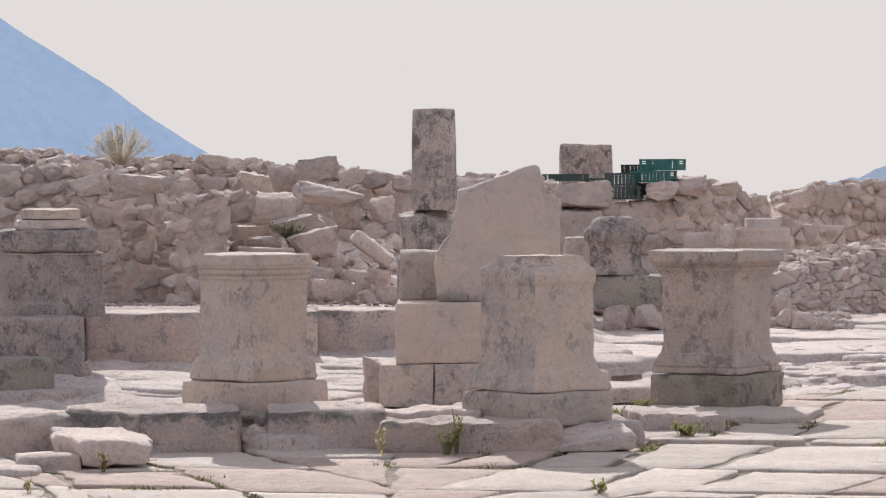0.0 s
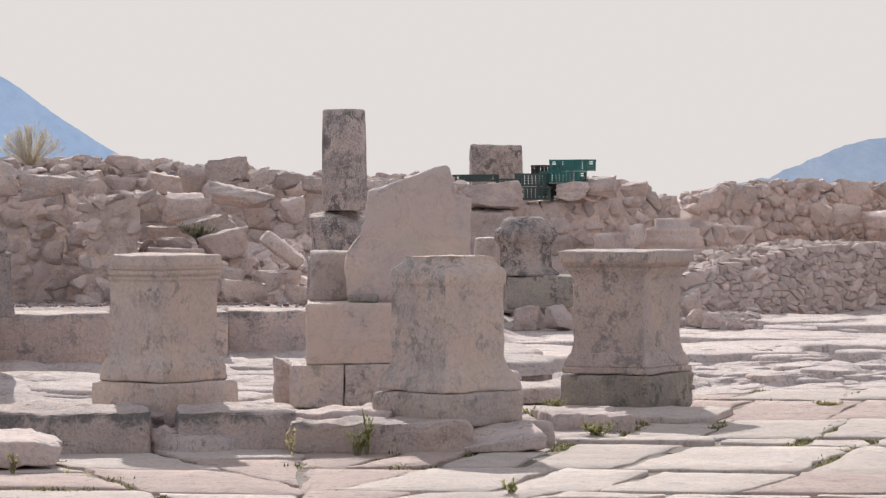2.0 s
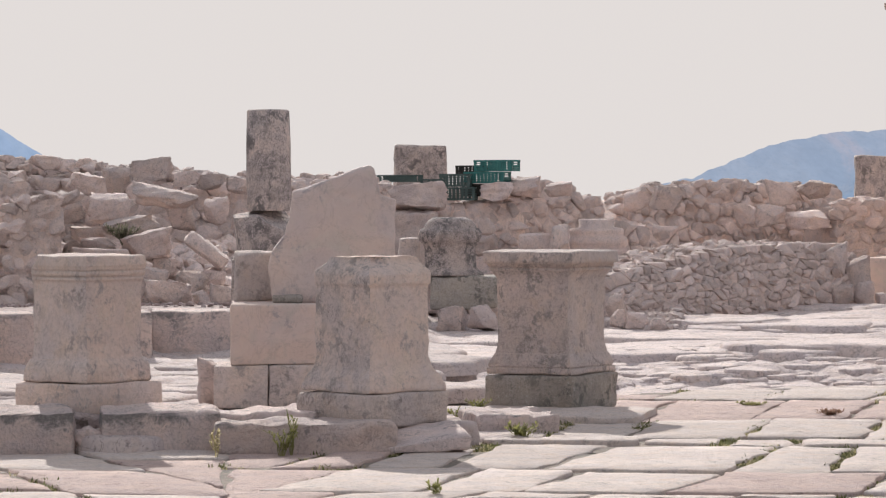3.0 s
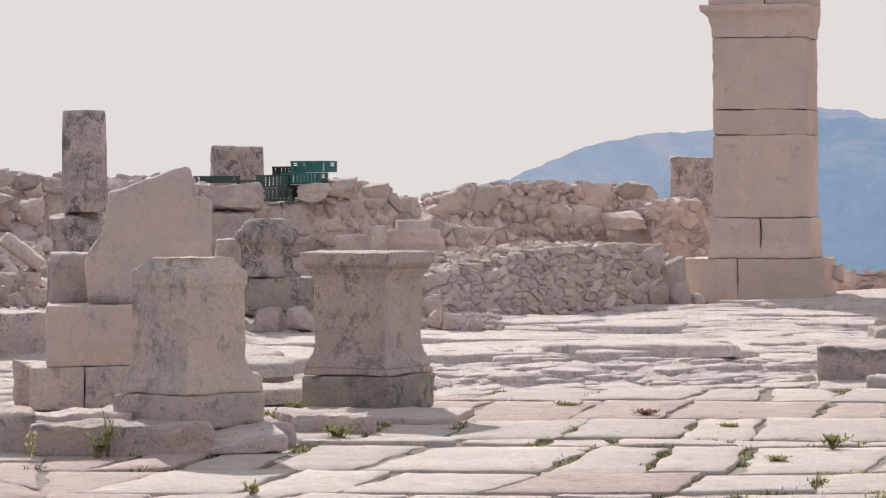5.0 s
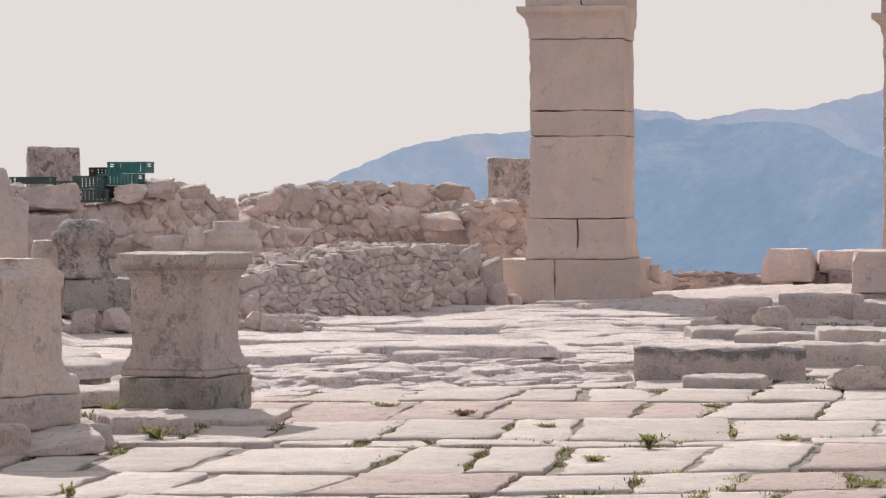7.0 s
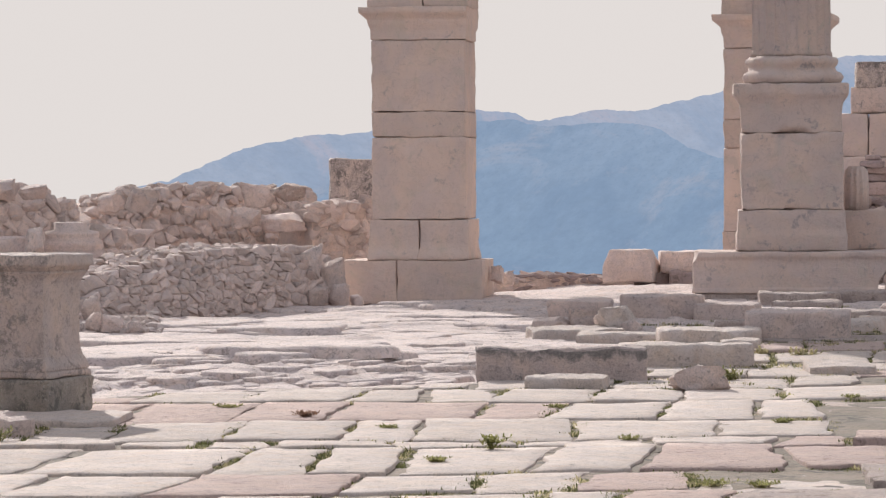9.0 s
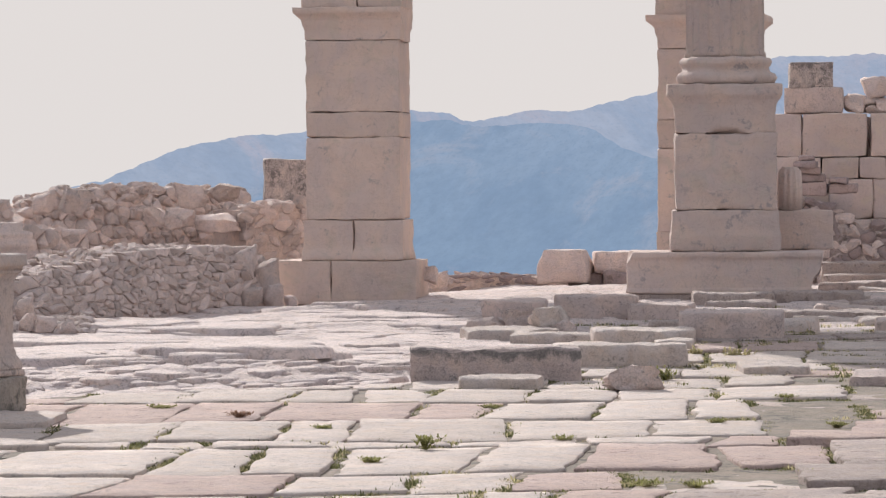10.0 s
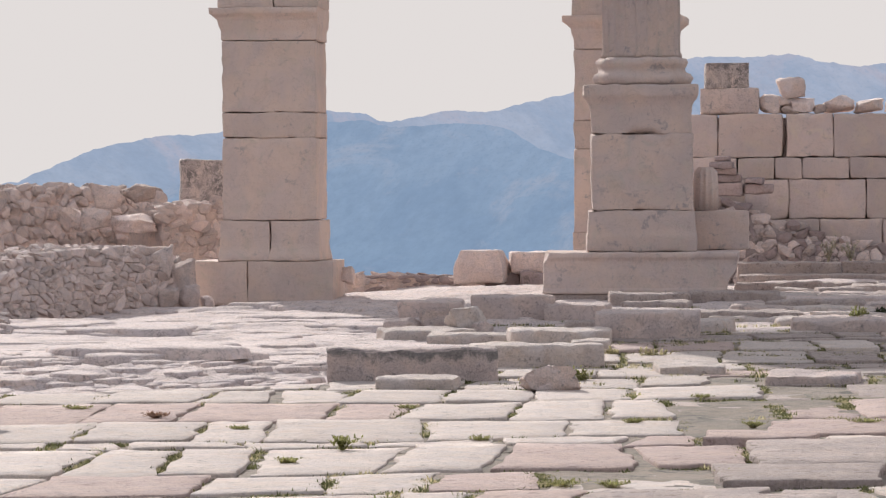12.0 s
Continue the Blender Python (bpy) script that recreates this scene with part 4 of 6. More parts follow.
altar(950, 22.3, 0.12, 0.507, 0.83, 42, ALTAR_WARM, ALTAR, 0.20, 0.68, "weathered limestone altar with a broken crown", 4.0,
      [(0.0, 1.255), (0.03, 1.27), (0.06, 1.25), (0.065, 1.23), (0.11, 1.20), (0.15, 1.12), (0.155, 1.10), (0.19, 1.045), (0.26, 1.0), (0.55, 0.985), (0.78, 0.99), (0.79, 1.01), (0.80, 1.035), (0.86, 1.045), (0.93, 1.03), (1.0, 0.98)], broken_crown, ALTAR_GREY)
altar(1266, 25.6, 0.0, 0.572, 0.868, 62, ALTAR, DARKSTONE, 0.25, 0.71, "grey weathered limestone altar with a sharp moulded crown", 8.0,
      [(0.0, 1.175), (0.02, 1.19), (0.052, 1.185), (0.055, 1.14), (0.063, 1.14), (0.066, 1.165), (0.10, 1.15), (0.13, 1.10), (0.165, 1.06), (0.17, 1.035), (0.185, 1.03), (0.25, 1.0), (0.55, 0.985), (0.77, 0.995), (0.80, 1.03), (0.84, 1.10), (0.843, 1.13), (0.862, 1.135), (0.865, 1.11), (0.872, 1.11), (0.875, 1.155), (0.898, 1.19), (0.903, 1.255), (0.985, 1.265), (1.0, 1.255)], None, ALTAR_GREY)


# the stele on its stepped base, behind the altars
base = thing("stepped_base", at(800, 24.2, 0.12), "stepped limestone monument base of stacked blocks", "monument base")
part("lower_block", worn(0.36, 0.75, 0.285, 0.014, 0.04, 0.008, 1.0, 21), ALTAR, base, "", pose(-0.31, 0.0, 0))
part("lower_block", worn(0.66, 0.75, 0.285, 0.014, 0.04, 0.008, 1.0, 22), ALTAR, base, "", pose(0.205, 0.0, 0))
def sunk_panel(x, y, z):
    """A shallow sunk panel on the front."""
    if y < -0.3 and x > -0.34 and z > 0.17:
        y += 0.014
    return x, y, z


part("upper_block", worn(1.05, 0.7, 0.40, 0.012, 0.022, 0.008, 1.0, 23, sunk_panel), SMOOTH, base, "block with a sunk panel", pose(0.15, 0.02, 0.288))


def stele_shape(x, y, z):
    left = along([(0.0, -0.395), (0.05, -0.41), (0.30, -0.425), (0.36, -0.415), (0.41, -0.38), (0.48, -0.318), (0.60, -0.288), (0.75, -0.27)], z * 0.87) + 0.010 * nz((0, 0, z), 9.0, 3)
    right = 0.42 + 0.008 * nz((3, 0, z), 6.0, 3)
    x = left + (right - left) * (x / 0.8 + 0.5)
    top = along([(-0.28, 0.765), (-0.19, 0.775), (-0.04, 0.82), (0.13, 0.885), (0.25, 0.922), (0.28, 0.915), (0.30, 0.83), (0.325, 0.725), (0.42, 0.70)], x)
    return x, y + 0.10 * z, z * top / 0.92 + 0.012 * nz((x, z, 0), 6.0, 2)


# dark wedge in place of the shaded gap below the stele
part("lower_chip", worn(0.2, 0.2, 0.05, 0.02, 0.05, 0.01, 1, 25), DARKSTONE, base, "dark wedge painted as the shaded hollow under the slab", pose(0.0, -0.05, 0.69))
stele = part("stele", worn(0.8, 0.24, 0.92, 0.022, 0.024, 0.012, 1.4, 26, stele_shape), SMOOTH, None, "", at(880, 24.3, 0.80))
tagged(stele, "tall broken pointed limestone slab leaning on blocks", "stone slab")
upright = part("upright_block", worn(0.42, 0.35, 0.33, 0.025, 0.03, 0.012, 1.4, 27), ALTAR, None, "", at(762, 24.7, 0.812))
tagged(upright, "small lichened limestone block set behind the slab", "stone block")

# column on its rough base
col = thing("column", at(768, 37.0, 0.3), "lichened broken column shaft on a rough stone base", "column")
part("footing", worn(0.70, 0.6, 0.55, 0.05, 0.08, 0.02, 1.5, 31), LICHEN, col, "", pose(-0.03, 0, 0))
part("base_block", boulder(0.62, 0.60, 0.60, 36, 12, 0.04), LICHEN, col, "broken pinkish base block", pose(-0.06, 0, 0.48))
part("shaft", turned([(0, 0.222), (0.02, 0.230), (0.3, 0.230), (0.7, 0.226), (1.02, 0.222), (1.035, 0.205)], 72, 0.010, 3.0), LICHEN, col, "weathered grey shaft", pose(0, 0, 1.03))


# the arch: two piers
def pier(name, u, d, z, turn, courses, label, seed, foot=0.0, broken=None):
    ob = thing(name, at(u, d, z, turn), label, "arch pier", group="piers of the ruined arch")
    zz = 0.0
    for i, (kind, h, w, dep, split) in enumerate(courses):
        if kind == "impost":
            bm = moulded(w, dep, [(0, 1.0), (0.3 * h, 1.0), (0.45 * h, 1.04), (0.62 * h, 1.06), (0.75 * h, 1.16), (0.82 * h, 1.22), (h, 1.23)], 0.012, 0.08, 0.006, 1.0, seed + i, broken)
            part("impost", bm, PIER, ob, "moulded impost block", Matrix.Translation((0, 0, zz)))
        else:
            edges = [-0.5] + list(split) + [0.5]
            for a, b in zip(edges, edges[1:]):
                bw = (b - a) * w - 0.008
                flare = None
                if kind == "foot":
                    def flare(x, y, z, h=h):
                        k = 1 + 0.10 * smooth01(0.35 * h, 0.05 * h, z)
                        return x * (k if len(split) == 0 else 1 + (k - 1) * 0.6), y * k, z
                part("block", worn(bw, dep, h - 0.006, 0.016, 0.055, 0.011, 2.0, seed + i + a, flare), PIER, ob, "", Matrix.Translation((((a + b) / 2) * w + (foot if kind == "plinth" else 0), 0, zz)))
        zz += h
    return ob


PX = 47.5 / F
def snapped(x, y, z):
    """The moulding is broken off along the right side."""
    return min(x, 0.655 + 0.012 * nz((0, y, z), 6.0, 2)), y, z


TALL = [("plain", 0.9, 1.25, 1.1, ()), ("plain", 0.45, 1.25, 1.1, (0.1,)), ("plain", 1.0, 1.24, 1.1, ()), ("plain", 0.8, 1.2, 1.05, (-0.1,)), ("plain", 1.0, 1.2, 1.05, ()), ("plain", 0.7, 1.2, 1.05, ())]
pier("arch_pier", 1970, 48.1, 0.0, -8.0,
     [("plinth", 80 * PX, 1.90, 1.25, (-0.10,)), ("foot", 72 * PX, 1.33, 1.12, (-0.0,)), ("plain", 146 * PX, 1.26, 1.12, ()), ("plain", 45 * PX, 1.26, 1.12, ()),
      ("plain", 127 * PX, 1.25, 1.12, ()), ("impost", 58 * PX, 1.27, 1.12, ()), ("plain", 0.35, 1.34, 1.15, (0.05,))] + TALL,
     "tall ashlar pier of a ruined arch with a moulded impost", 40, -0.10, snapped)
pier("arch_pier", 2592, 49.0, 0.12, -6.0,
     [("plain", 60 * PX, 1.5, 1.25, (0.1,)), ("foot", 50 * PX, 1.36, 1.15, ()), ("plain", 150 * PX, 1.32, 1.15, ()), ("plain", 52 * PX, 1.32, 1.15, ()),
      ("plain", 128 * PX, 1.31, 1.15, ()), ("impost", 60 * PX, 1.30, 1.15, ()), ("plain", 0.35, 1.36, 1.2, (0.05,))] + TALL,
     "tall ashlar pier of a ruined arch behind a column", 60)

# unseen masonry added high over the piers, to cast the shade across the raised corner
def arch_top():
    x0, y0 = spot(1970, 48.1)
    x1, y1 = spot(2586, 49.0)
    run = Vector((x1 - x0, y1 - y0, 0))
    ob = thing("shade_arch", pose((x0 + x1) / 2, (y0 + y1) / 2, 0, 0, 0, math.degrees(math.atan2(run.y, run.x))), "unseen limestone arch and attic added over both piers for shade", "arch")
    half, spring, top, deep = run.length / 2 - 0.60, 4.6, 9.2, 0.52
    count = 15
    for i in range(count):
        a0, a1 = math.pi * i / count, math.pi * (i + 1) / count
        bm = bmesh.new()
        ring = []
        for y in (-deep, deep):
            for r, a in ((half, a0), (half + 0.55, a0), (half + 0.55, a1), (half, a1)):
                ring.append(bm.verts.new((r * math.cos(a), y, spring + r * math.sin(a))))
        for f in ((0, 1, 2, 3), (7, 6, 5, 4), (0, 4, 5, 1), (1, 5, 6, 2), (2, 6, 7, 3), (3, 7, 4, 0)):
            bm.faces.new([ring[k] for k in f])
        bmesh.ops.recalc_face_normals(bm, faces=bm.faces)
        part("voussoir", bm, PIER, ob)
    z, k = spring, 0
    while z < top - 0.1:
        rise_in = max(0.0, (half + 0.45) ** 2 - (z + 0.15 - spring) ** 2) ** 0.5
        for s in (-1, 1):
            edges = [rise_in, (rise_in + half) / 2 + 0.2 * (k % 2), half + 0.02] if rise_in < half - 0.3 else []
            for a, b in zip(edges, edges[1:]):
                part("block", worn(b - a - 0.008, 2 * deep - 0.04, 0.592, 0.012, 0.3, 0.004, 1.0, k + s * 3 + a), PIER, ob, "", pose(s * (a + b) / 2, 0, z))
        z += 0.6
        k += 1
    return ob


arch_top()

# column monument in front of the second pier
def notched(x, y, z):
    """A rounded bite out of the lower front edge."""
    if y < -0.4 and z < 0.05 and abs(x - 0.04) < 0.20:
        y += 0.12 * (1 - (abs(x - 0.04) / 0.20) ** 2)
    return x, y, z


def broken_ends(x, y, z):
    """Both ends of the broad plinth have broken away."""
    right = 1.25 - 0.16 * smooth01(0.42, 0.05, z) + 0.03 * nz((0, y, z), 4.0, 5) + 0.02 * nz((0, y, z), 11.0, 6)
    left = -1.24 + 0.03 * nz((1, y, z), 4.0, 7) + 0.10 * smooth01(0.30, 0.52, z) * smooth01(-0.2, 0.2, nz((1, y, z), 2.0, 8))
    return max(left, min(right, x)), y, z


mon = thing("column_monument", at(2614, 46.2, 0.20), "fluted column on a tall moulded pedestal and broad plinth", "column monument")
part("plinth", moulded(2.50, 1.5, [(0, 0.985), (0.06, 0.985), (0.065, 0.975), (0.36, 0.975), (0.40, 0.985), (0.44, 1.0), (0.445, 1.012), (0.52, 1.012)], 0.015, 0.06, 0.010, 1.4, 71, broken_ends), SMOOTH, mon, "broad moulded plinth")
part("footing", worn(2.44, 1.44, 0.34, 0.03, 0.12, 0.015, 1.2, 70), PAVING_DULL, mon, "rough footing slab", pose(0, 0, -0.341))
part("pedestal_foot", moulded(1.36, 1.2, [(0, 1.03), (0.2, 1.03), (0.28, 1.0), (0.52, 0.985)], 0.02, 0.05, 0.014, 1.8, 72), SMOOTH, mon, "cracked pedestal foot", pose(0.02, 0.05, 0.523))
part("pedestal_shaft", worn(1.28, 1.15, 0.97, 0.022, 0.05, 0.020, 1.8, 73), SMOOTH, mon, "pedestal shaft with worn relief", pose(0.03, 0.05, 1.045))
part("pedestal_cap", moulded(1.40, 1.25, [(0, 0.90), (0.26, 0.91), (0.36, 0.93), (0.42, 0.97), (0.46, 1.02), (0.49, 1.04), (0.62, 1.04)], 0.016, 0.04, 0.014, 1.8, 74, notched), SMOOTH, mon, "moulded pedestal cap", pose(0.02, 0.05, 2.017))
part("column_base", turned([(0, 0.58), (0.02, 0.62), (0.09, 0.63), (0.14, 0.60), (0.17, 0.55), (0.22, 0.54), (0.25, 0.57), (0.30, 0.58), (0.345, 0.54)], 72, 0.05, 4.0), SMOOTH, mon, "Attic column base", pose(0.03, 0.05, 2.638))
part("shaft", turned([(0, 0.52), (0.05, 0.52), (0.08, 0.50), (0.6, 0.50), (2.4, 0.48), (4.6, 0.45)], 176, 0.008, 5.0, 22, 0.06), SMOOTH, mon, "fluted column shaft", pose(0.03, 0.05, 2.985))
side = thing("side_pedestal", at(2755, 46.9, 0.73), "low moulded pedestal with a broken fluted fragment", "pedestal")
part("block", worn(0.75, 0.6, 0.50, 0.02, 0.07, 0.01, 1.2, 81), SMOOTH, side)
part("fragment", turned([(0, 0.16), (0.3, 0.16), (0.5, 0.15), (0.56, 0.10)], 48, 0.01, 6.0, 12, 0.02), SMOOTH, side, "fluted fragment", pose(-0.18, 0.05, 0.502))


# ashlar wall to the east
def ashlar_wall():
    ob = thing("wall_ashlar_east", at(2930, 56.0, 0.0, 0), "tall wall of large squared limestone blocks", "wall", kind="structure")
    rng = random.Random(9)
    k = 56.0 / F
    part("core", worn(4.6, 0.7, rise(212, 56.0), 0.02, 0.3, 0.0, 0, 90), MORTAR, ob, "", pose(0.3, 0.50, 0))
    rows = [(205, 282, (2640, 2753, 2867, 2872, 2955, 3080, 3200)), (282, 320, (2650, 2787, 2852, 2900, 2983, 3085, 3200)),
            (320, 390, (2640, 2800, 2876, 3012, 3100, 3200)), (390, 470, (2640, 2780, 2930, 3040, 3200))]
    for v0, v1, cuts in rows:
        for a, b in zip(cuts, cuts[1:]):
            if b - a < 10:
                continue
            w = (b - a) * k - 0.012
            part("block", worn(w, 0.45, (v1 - v0) * k - 0.010, 0.022, 0.07, 0.016, 2.0, rng.random() * 50), ASHLAR, ob, "",
                 pose(((a + b) / 2 - 2930) * k, rng.uniform(-0.01, 0.01), rise(v1, 56.0)))
    return ob


ashlar_wall()


# ================= loose blocks and rocks =================
def block(name, label, category, u0, u1, v0, v1, d, mat, depth=0.5, turn=0.0, r=0.03, rough=0.012, seed=0.0, tip=0.0, group="", shape=None, step=0.07, sink=0.0):
    """A squared stone that fills bearings u0 to u1 and levels v0 (top) to v1 (foot) at distance d; sink: how far it goes into its bed."""
    w, h = span(u1 - u0, d), span(v1 - v0, d) + sink
    u = (u0 + u1) / 2
    x, y = spot(u, d + depth / 2)
    ob = part(name, worn(w, depth, h, r, step, rough, 1.4, seed or (u0 * 0.37 + v0 * 0.11), shape), mat, None, "", pose(x, y, rise(v1, d) - sink, 0, tip, facing(u) + turn))
    return tagged(ob, label, category, group)


def rock(label, u0, u1, v0, v1, d, mat, deep=0.8, seed=0, turn=0.0, tip=0.0, cuts=9, group="", sink=0.04, sub=4):
    """A broken rock filling those bearings and levels."""
    w, h = span(u1 - u0, d), span(v1 - v0, d) + sink
    u = (u0 + u1) / 2
    x, y = spot(u, d + w * deep * 0.4)
    ob = part("rock", boulder(w * 1.04, w * deep, h, seed or int(u0 * 7 + v0), cuts, 0.12, sub), mat, None, "", pose(x, y, rise(v1, d) - sink, 0, tip, facing(u) + turn))
    return tagged(ob, label, "rock", group)


# pedestal on the stone bench at the west end
ped = thing("moulded_pedestal", at(92, 26.1, rise(557, 25.8), 3), "dark lichened moulded pedestal with a pinkish crown", "pedestal")
k33 = 26.1 / F
part("body", moulded(173 * k33, 0.56, [(0, 1.045), (0.095, 1.045), (0.10, 1.02), (0.115, 1.0), (0.43, 0.99), (0.44, 0.98), (0.445, 1.01), (0.46, 1.01)], 0.014, 0.035, 0.016, 1.8, 101), LICHEN_DARK, ped, "lichen-blackened body")
part("crown", moulded(166 * k33, 0.54, [(0, 0.97), (0.012, 0.99), (0.02, 1.015), (0.05, 1.02), (0.055, 1.0), (0.145, 1.01), (0.158, 0.98)], 0.011, 0.024, 0.014, 2.2, 102), LICHEN_DARK, ped, "chipped crown moulding", pose(-0.02, 0, 0.462))
part("upper_moulding", moulded(120 * k33, 0.48, [(0, 1.0), (0.03, 1.03), (0.035, 1.0), (0.068, 0.99)], 0.012, 0.03, 0.014, 1.8, 103), ALTAR, ped, "worn moulding", pose(0.0, 0, 0.622))
part("top_block", moulded(102 * k33, 0.40, [(0, 1.0), (0.02, 1.0), (0.025, 0.985), (0.08, 0.99)], 0.010, 0.03, 0.010, 1.6, 104), ALTAR_WARM, ped, "pinkish top block", pose(0.0, 0, 0.692))

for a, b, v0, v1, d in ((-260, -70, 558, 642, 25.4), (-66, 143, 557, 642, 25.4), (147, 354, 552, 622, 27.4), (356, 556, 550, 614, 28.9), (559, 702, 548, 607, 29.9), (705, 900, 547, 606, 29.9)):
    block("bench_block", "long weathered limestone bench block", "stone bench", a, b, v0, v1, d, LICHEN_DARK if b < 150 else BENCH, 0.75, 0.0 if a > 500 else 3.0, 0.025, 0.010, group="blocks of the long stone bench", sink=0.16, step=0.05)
# the dark stone carries both this block's lichen and the shade painted on it
block("stone_block", "grey squared block lying on the bedrock", "stone block", -45, 95, 628, 684, 24.2, DARKSTONE, 0.40, -4, 0.03, sink=0.08)
rock("small pale broken rock by the bench", 145, 162, 632, 650, 25.2, ROCK, seed=5)

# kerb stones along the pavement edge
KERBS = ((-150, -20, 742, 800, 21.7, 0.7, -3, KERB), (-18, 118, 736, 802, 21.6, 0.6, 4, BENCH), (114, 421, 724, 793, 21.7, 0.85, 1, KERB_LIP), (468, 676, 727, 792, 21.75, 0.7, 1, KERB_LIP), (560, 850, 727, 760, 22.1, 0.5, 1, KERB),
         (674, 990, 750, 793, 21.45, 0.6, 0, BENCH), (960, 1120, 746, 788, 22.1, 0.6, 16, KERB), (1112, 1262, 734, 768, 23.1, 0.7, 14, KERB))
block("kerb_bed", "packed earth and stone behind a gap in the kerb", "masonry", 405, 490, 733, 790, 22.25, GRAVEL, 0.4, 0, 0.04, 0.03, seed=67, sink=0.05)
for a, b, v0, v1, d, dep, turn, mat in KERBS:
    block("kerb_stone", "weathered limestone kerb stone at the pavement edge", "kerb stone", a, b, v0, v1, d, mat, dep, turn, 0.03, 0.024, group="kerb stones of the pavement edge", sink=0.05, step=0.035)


def wedge(x, y, z):
    q = 1 - 0.18 * smooth01(0.10, 0.0, z) - 0.10 * smooth01(0.10, 0.2, z)
    return x * q * (1 - 0.22 * smooth01(0.1, 0.36, abs(y))), y, z * (1 - 0.15 * smooth01(0.0, 0.3, x)) + 0.012 * nz((x, y, 0), 5.0, 7)


block("flat_stone", "thick flat pale stone lying against the kerb", "stone slab", 86, 268, 774, 811, 20.4, KERB, 1.2, 8, 0.025, 0.016, shape=wedge, sink=0.03)
block("flat_stone", "low pale slab half sunk before the kerb", "stone slab", 25, 140, 800, 826, 20.4, KERB, 0.4, 2, 0.03, 0.012, sink=0.04)
block("flat_stone", "low pale slab half sunk before the kerb", "stone slab", -120, 70, 826, 848, 20.0, KERB, 0.4, -5, 0.03, 0.012, sink=0.04)
rock("round grey kerb rock", 424, 472, 750, 792, 21.8, KERB, seed=61)
def ramped(x, y, z):
    """Its top falls away towards the front and the left."""
    return x, y, z * (1 - 0.45 * smooth01(0.25, -0.30, x) - 0.30 * smooth01(0.1, -0.35, y))


block("flat_stone", "sloping pale slab at the kerb's end", "stone slab", 955, 1105, 758, 790, 21.5, KERB, 0.6, 14, 0.03, 0.020, shape=ramped, seed=62, sink=0.04)
rock("pale rounded stone leaning on the stepped base", 640, 702, 628, 722, 24.3, KERB, 0.9, seed=66, cuts=5, sink=0.05)
block("flat_stone", "low worn slab before the grey altar", "stone slab", 1120, 1440, 738, 750, 24.2, PAVING, 1.1, -10, 0.02, 0.010, sink=0.06)

# collapsed rubble behind the bench
ROCKS_WEST = ((365, 447, 333, 388, 41.2), (447, 523, 337, 390, 41.5), (520, 640, 325, 360, 42.0), (475, 592, 377, 412, 41.0), (512, 602, 402, 454, 40.3),
              (545, 632, 494, 542, 38.6), (598, 660, 476, 514, 39.8), (664, 708, 498, 546, 38.6), (630, 666, 514, 542, 38.9), (560, 606, 452, 482, 40.4), (410, 482, 303, 338, 43.0),
              (470, 530, 291, 335, 43.5), (520, 602, 277, 316, 44.5), (345, 402, 270, 292, 44.5), (400, 440, 278, 300, 45.0), (428, 470, 276, 300, 45.5), (600, 650, 300, 322, 44.0),
              (640, 690, 304, 330, 44.0), (690, 735, 312, 336, 44.0), (655, 700, 345, 392, 42.8), (590, 640, 352, 404, 42.6), (540, 590, 470, 500, 39.6), (500, 548, 480, 528, 39.4), (196, 290, 300, 345, 40.8), (120, 200, 305, 340, 40.9),
              (640, 690, 470, 500, 39.9), (700, 735, 350, 400, 42.6), (420, 480, 395, 420, 41.4), (440, 500, 415, 448, 40.6), (402, 440, 420, 450, 40.8), (280, 330, 392, 430, 40.6), (240, 275, 420, 460, 40.7))
for i, (a, b, v0, v1, d) in enumerate(ROCKS_WEST):
    rock("large pale tumbled building stone", a, b, v0, v1, d, (ROCK, ROCK_PINK, ROCK)[i % 3], 0.75, 300 + i, group="tumbled stones of the collapsed wall", tip=(-6, 4, 8, -3)[i % 4])
block("fallen_slab", "long pale slab leaning on the rubble", "stone slab", 606, 692, 424, 452, 39.8, ROCK, 0.4, 0, 0.05, 0.02, tip=38)
block("fallen_slab", "flat pale slab lying on the rubble", "stone slab", 420, 520, 437, 452, 40.0, ROCK_PINK, 0.5, 0, 0.03, 0.014, tip=2)

# blocks north of the altars
rock("large pinkish rough building block", 980, 1084, 320, 374, 43.7, ROCK_PINK, 0.7, seed=5, cuts=5)
block("stone_block", "large pinkish squared building block", "stone block", 976, 1066, 372, 470, 43.6, ROCK_PINK, 0.7, 3, 0.04, 0.05, seed=6, sink=0.6, step=0.04)
block("stone_block", "grey lichened square block on the wall top", "stone block", 991, 1082, 257, 340, 48.0, LICHEN, 0.6, 4, 0.03, 0.015, seed=7)
block("wall_stub", "rough masonry stub under the square block", "masonry", 960, 1130, 338, 540, 48.0, ROCK, 0.9, 0, 0.08, 0.05, seed=8, sink=0.15)
block("stone_block", "dark lichened square block on a wall", "stone block", 1802, 1884, 281, 352, 52.0, LICHEN, 0.6, 3, 0.03, 0.015, seed=9, sink=0.1)
cb = thing("moulded_stone", at(1088, 40.3, rise(546, 40.3)), "lichened Attic column base on a dark square plinth", "column base")
k40 = 40.3 / F
part("plinth", worn(118 * k40, 0.7, 58 * k40, 0.025, 0.06, 0.012, 1.2, 111), DARKSTONE, cb, "dark square plinth", pose(0.16, 0, 0))
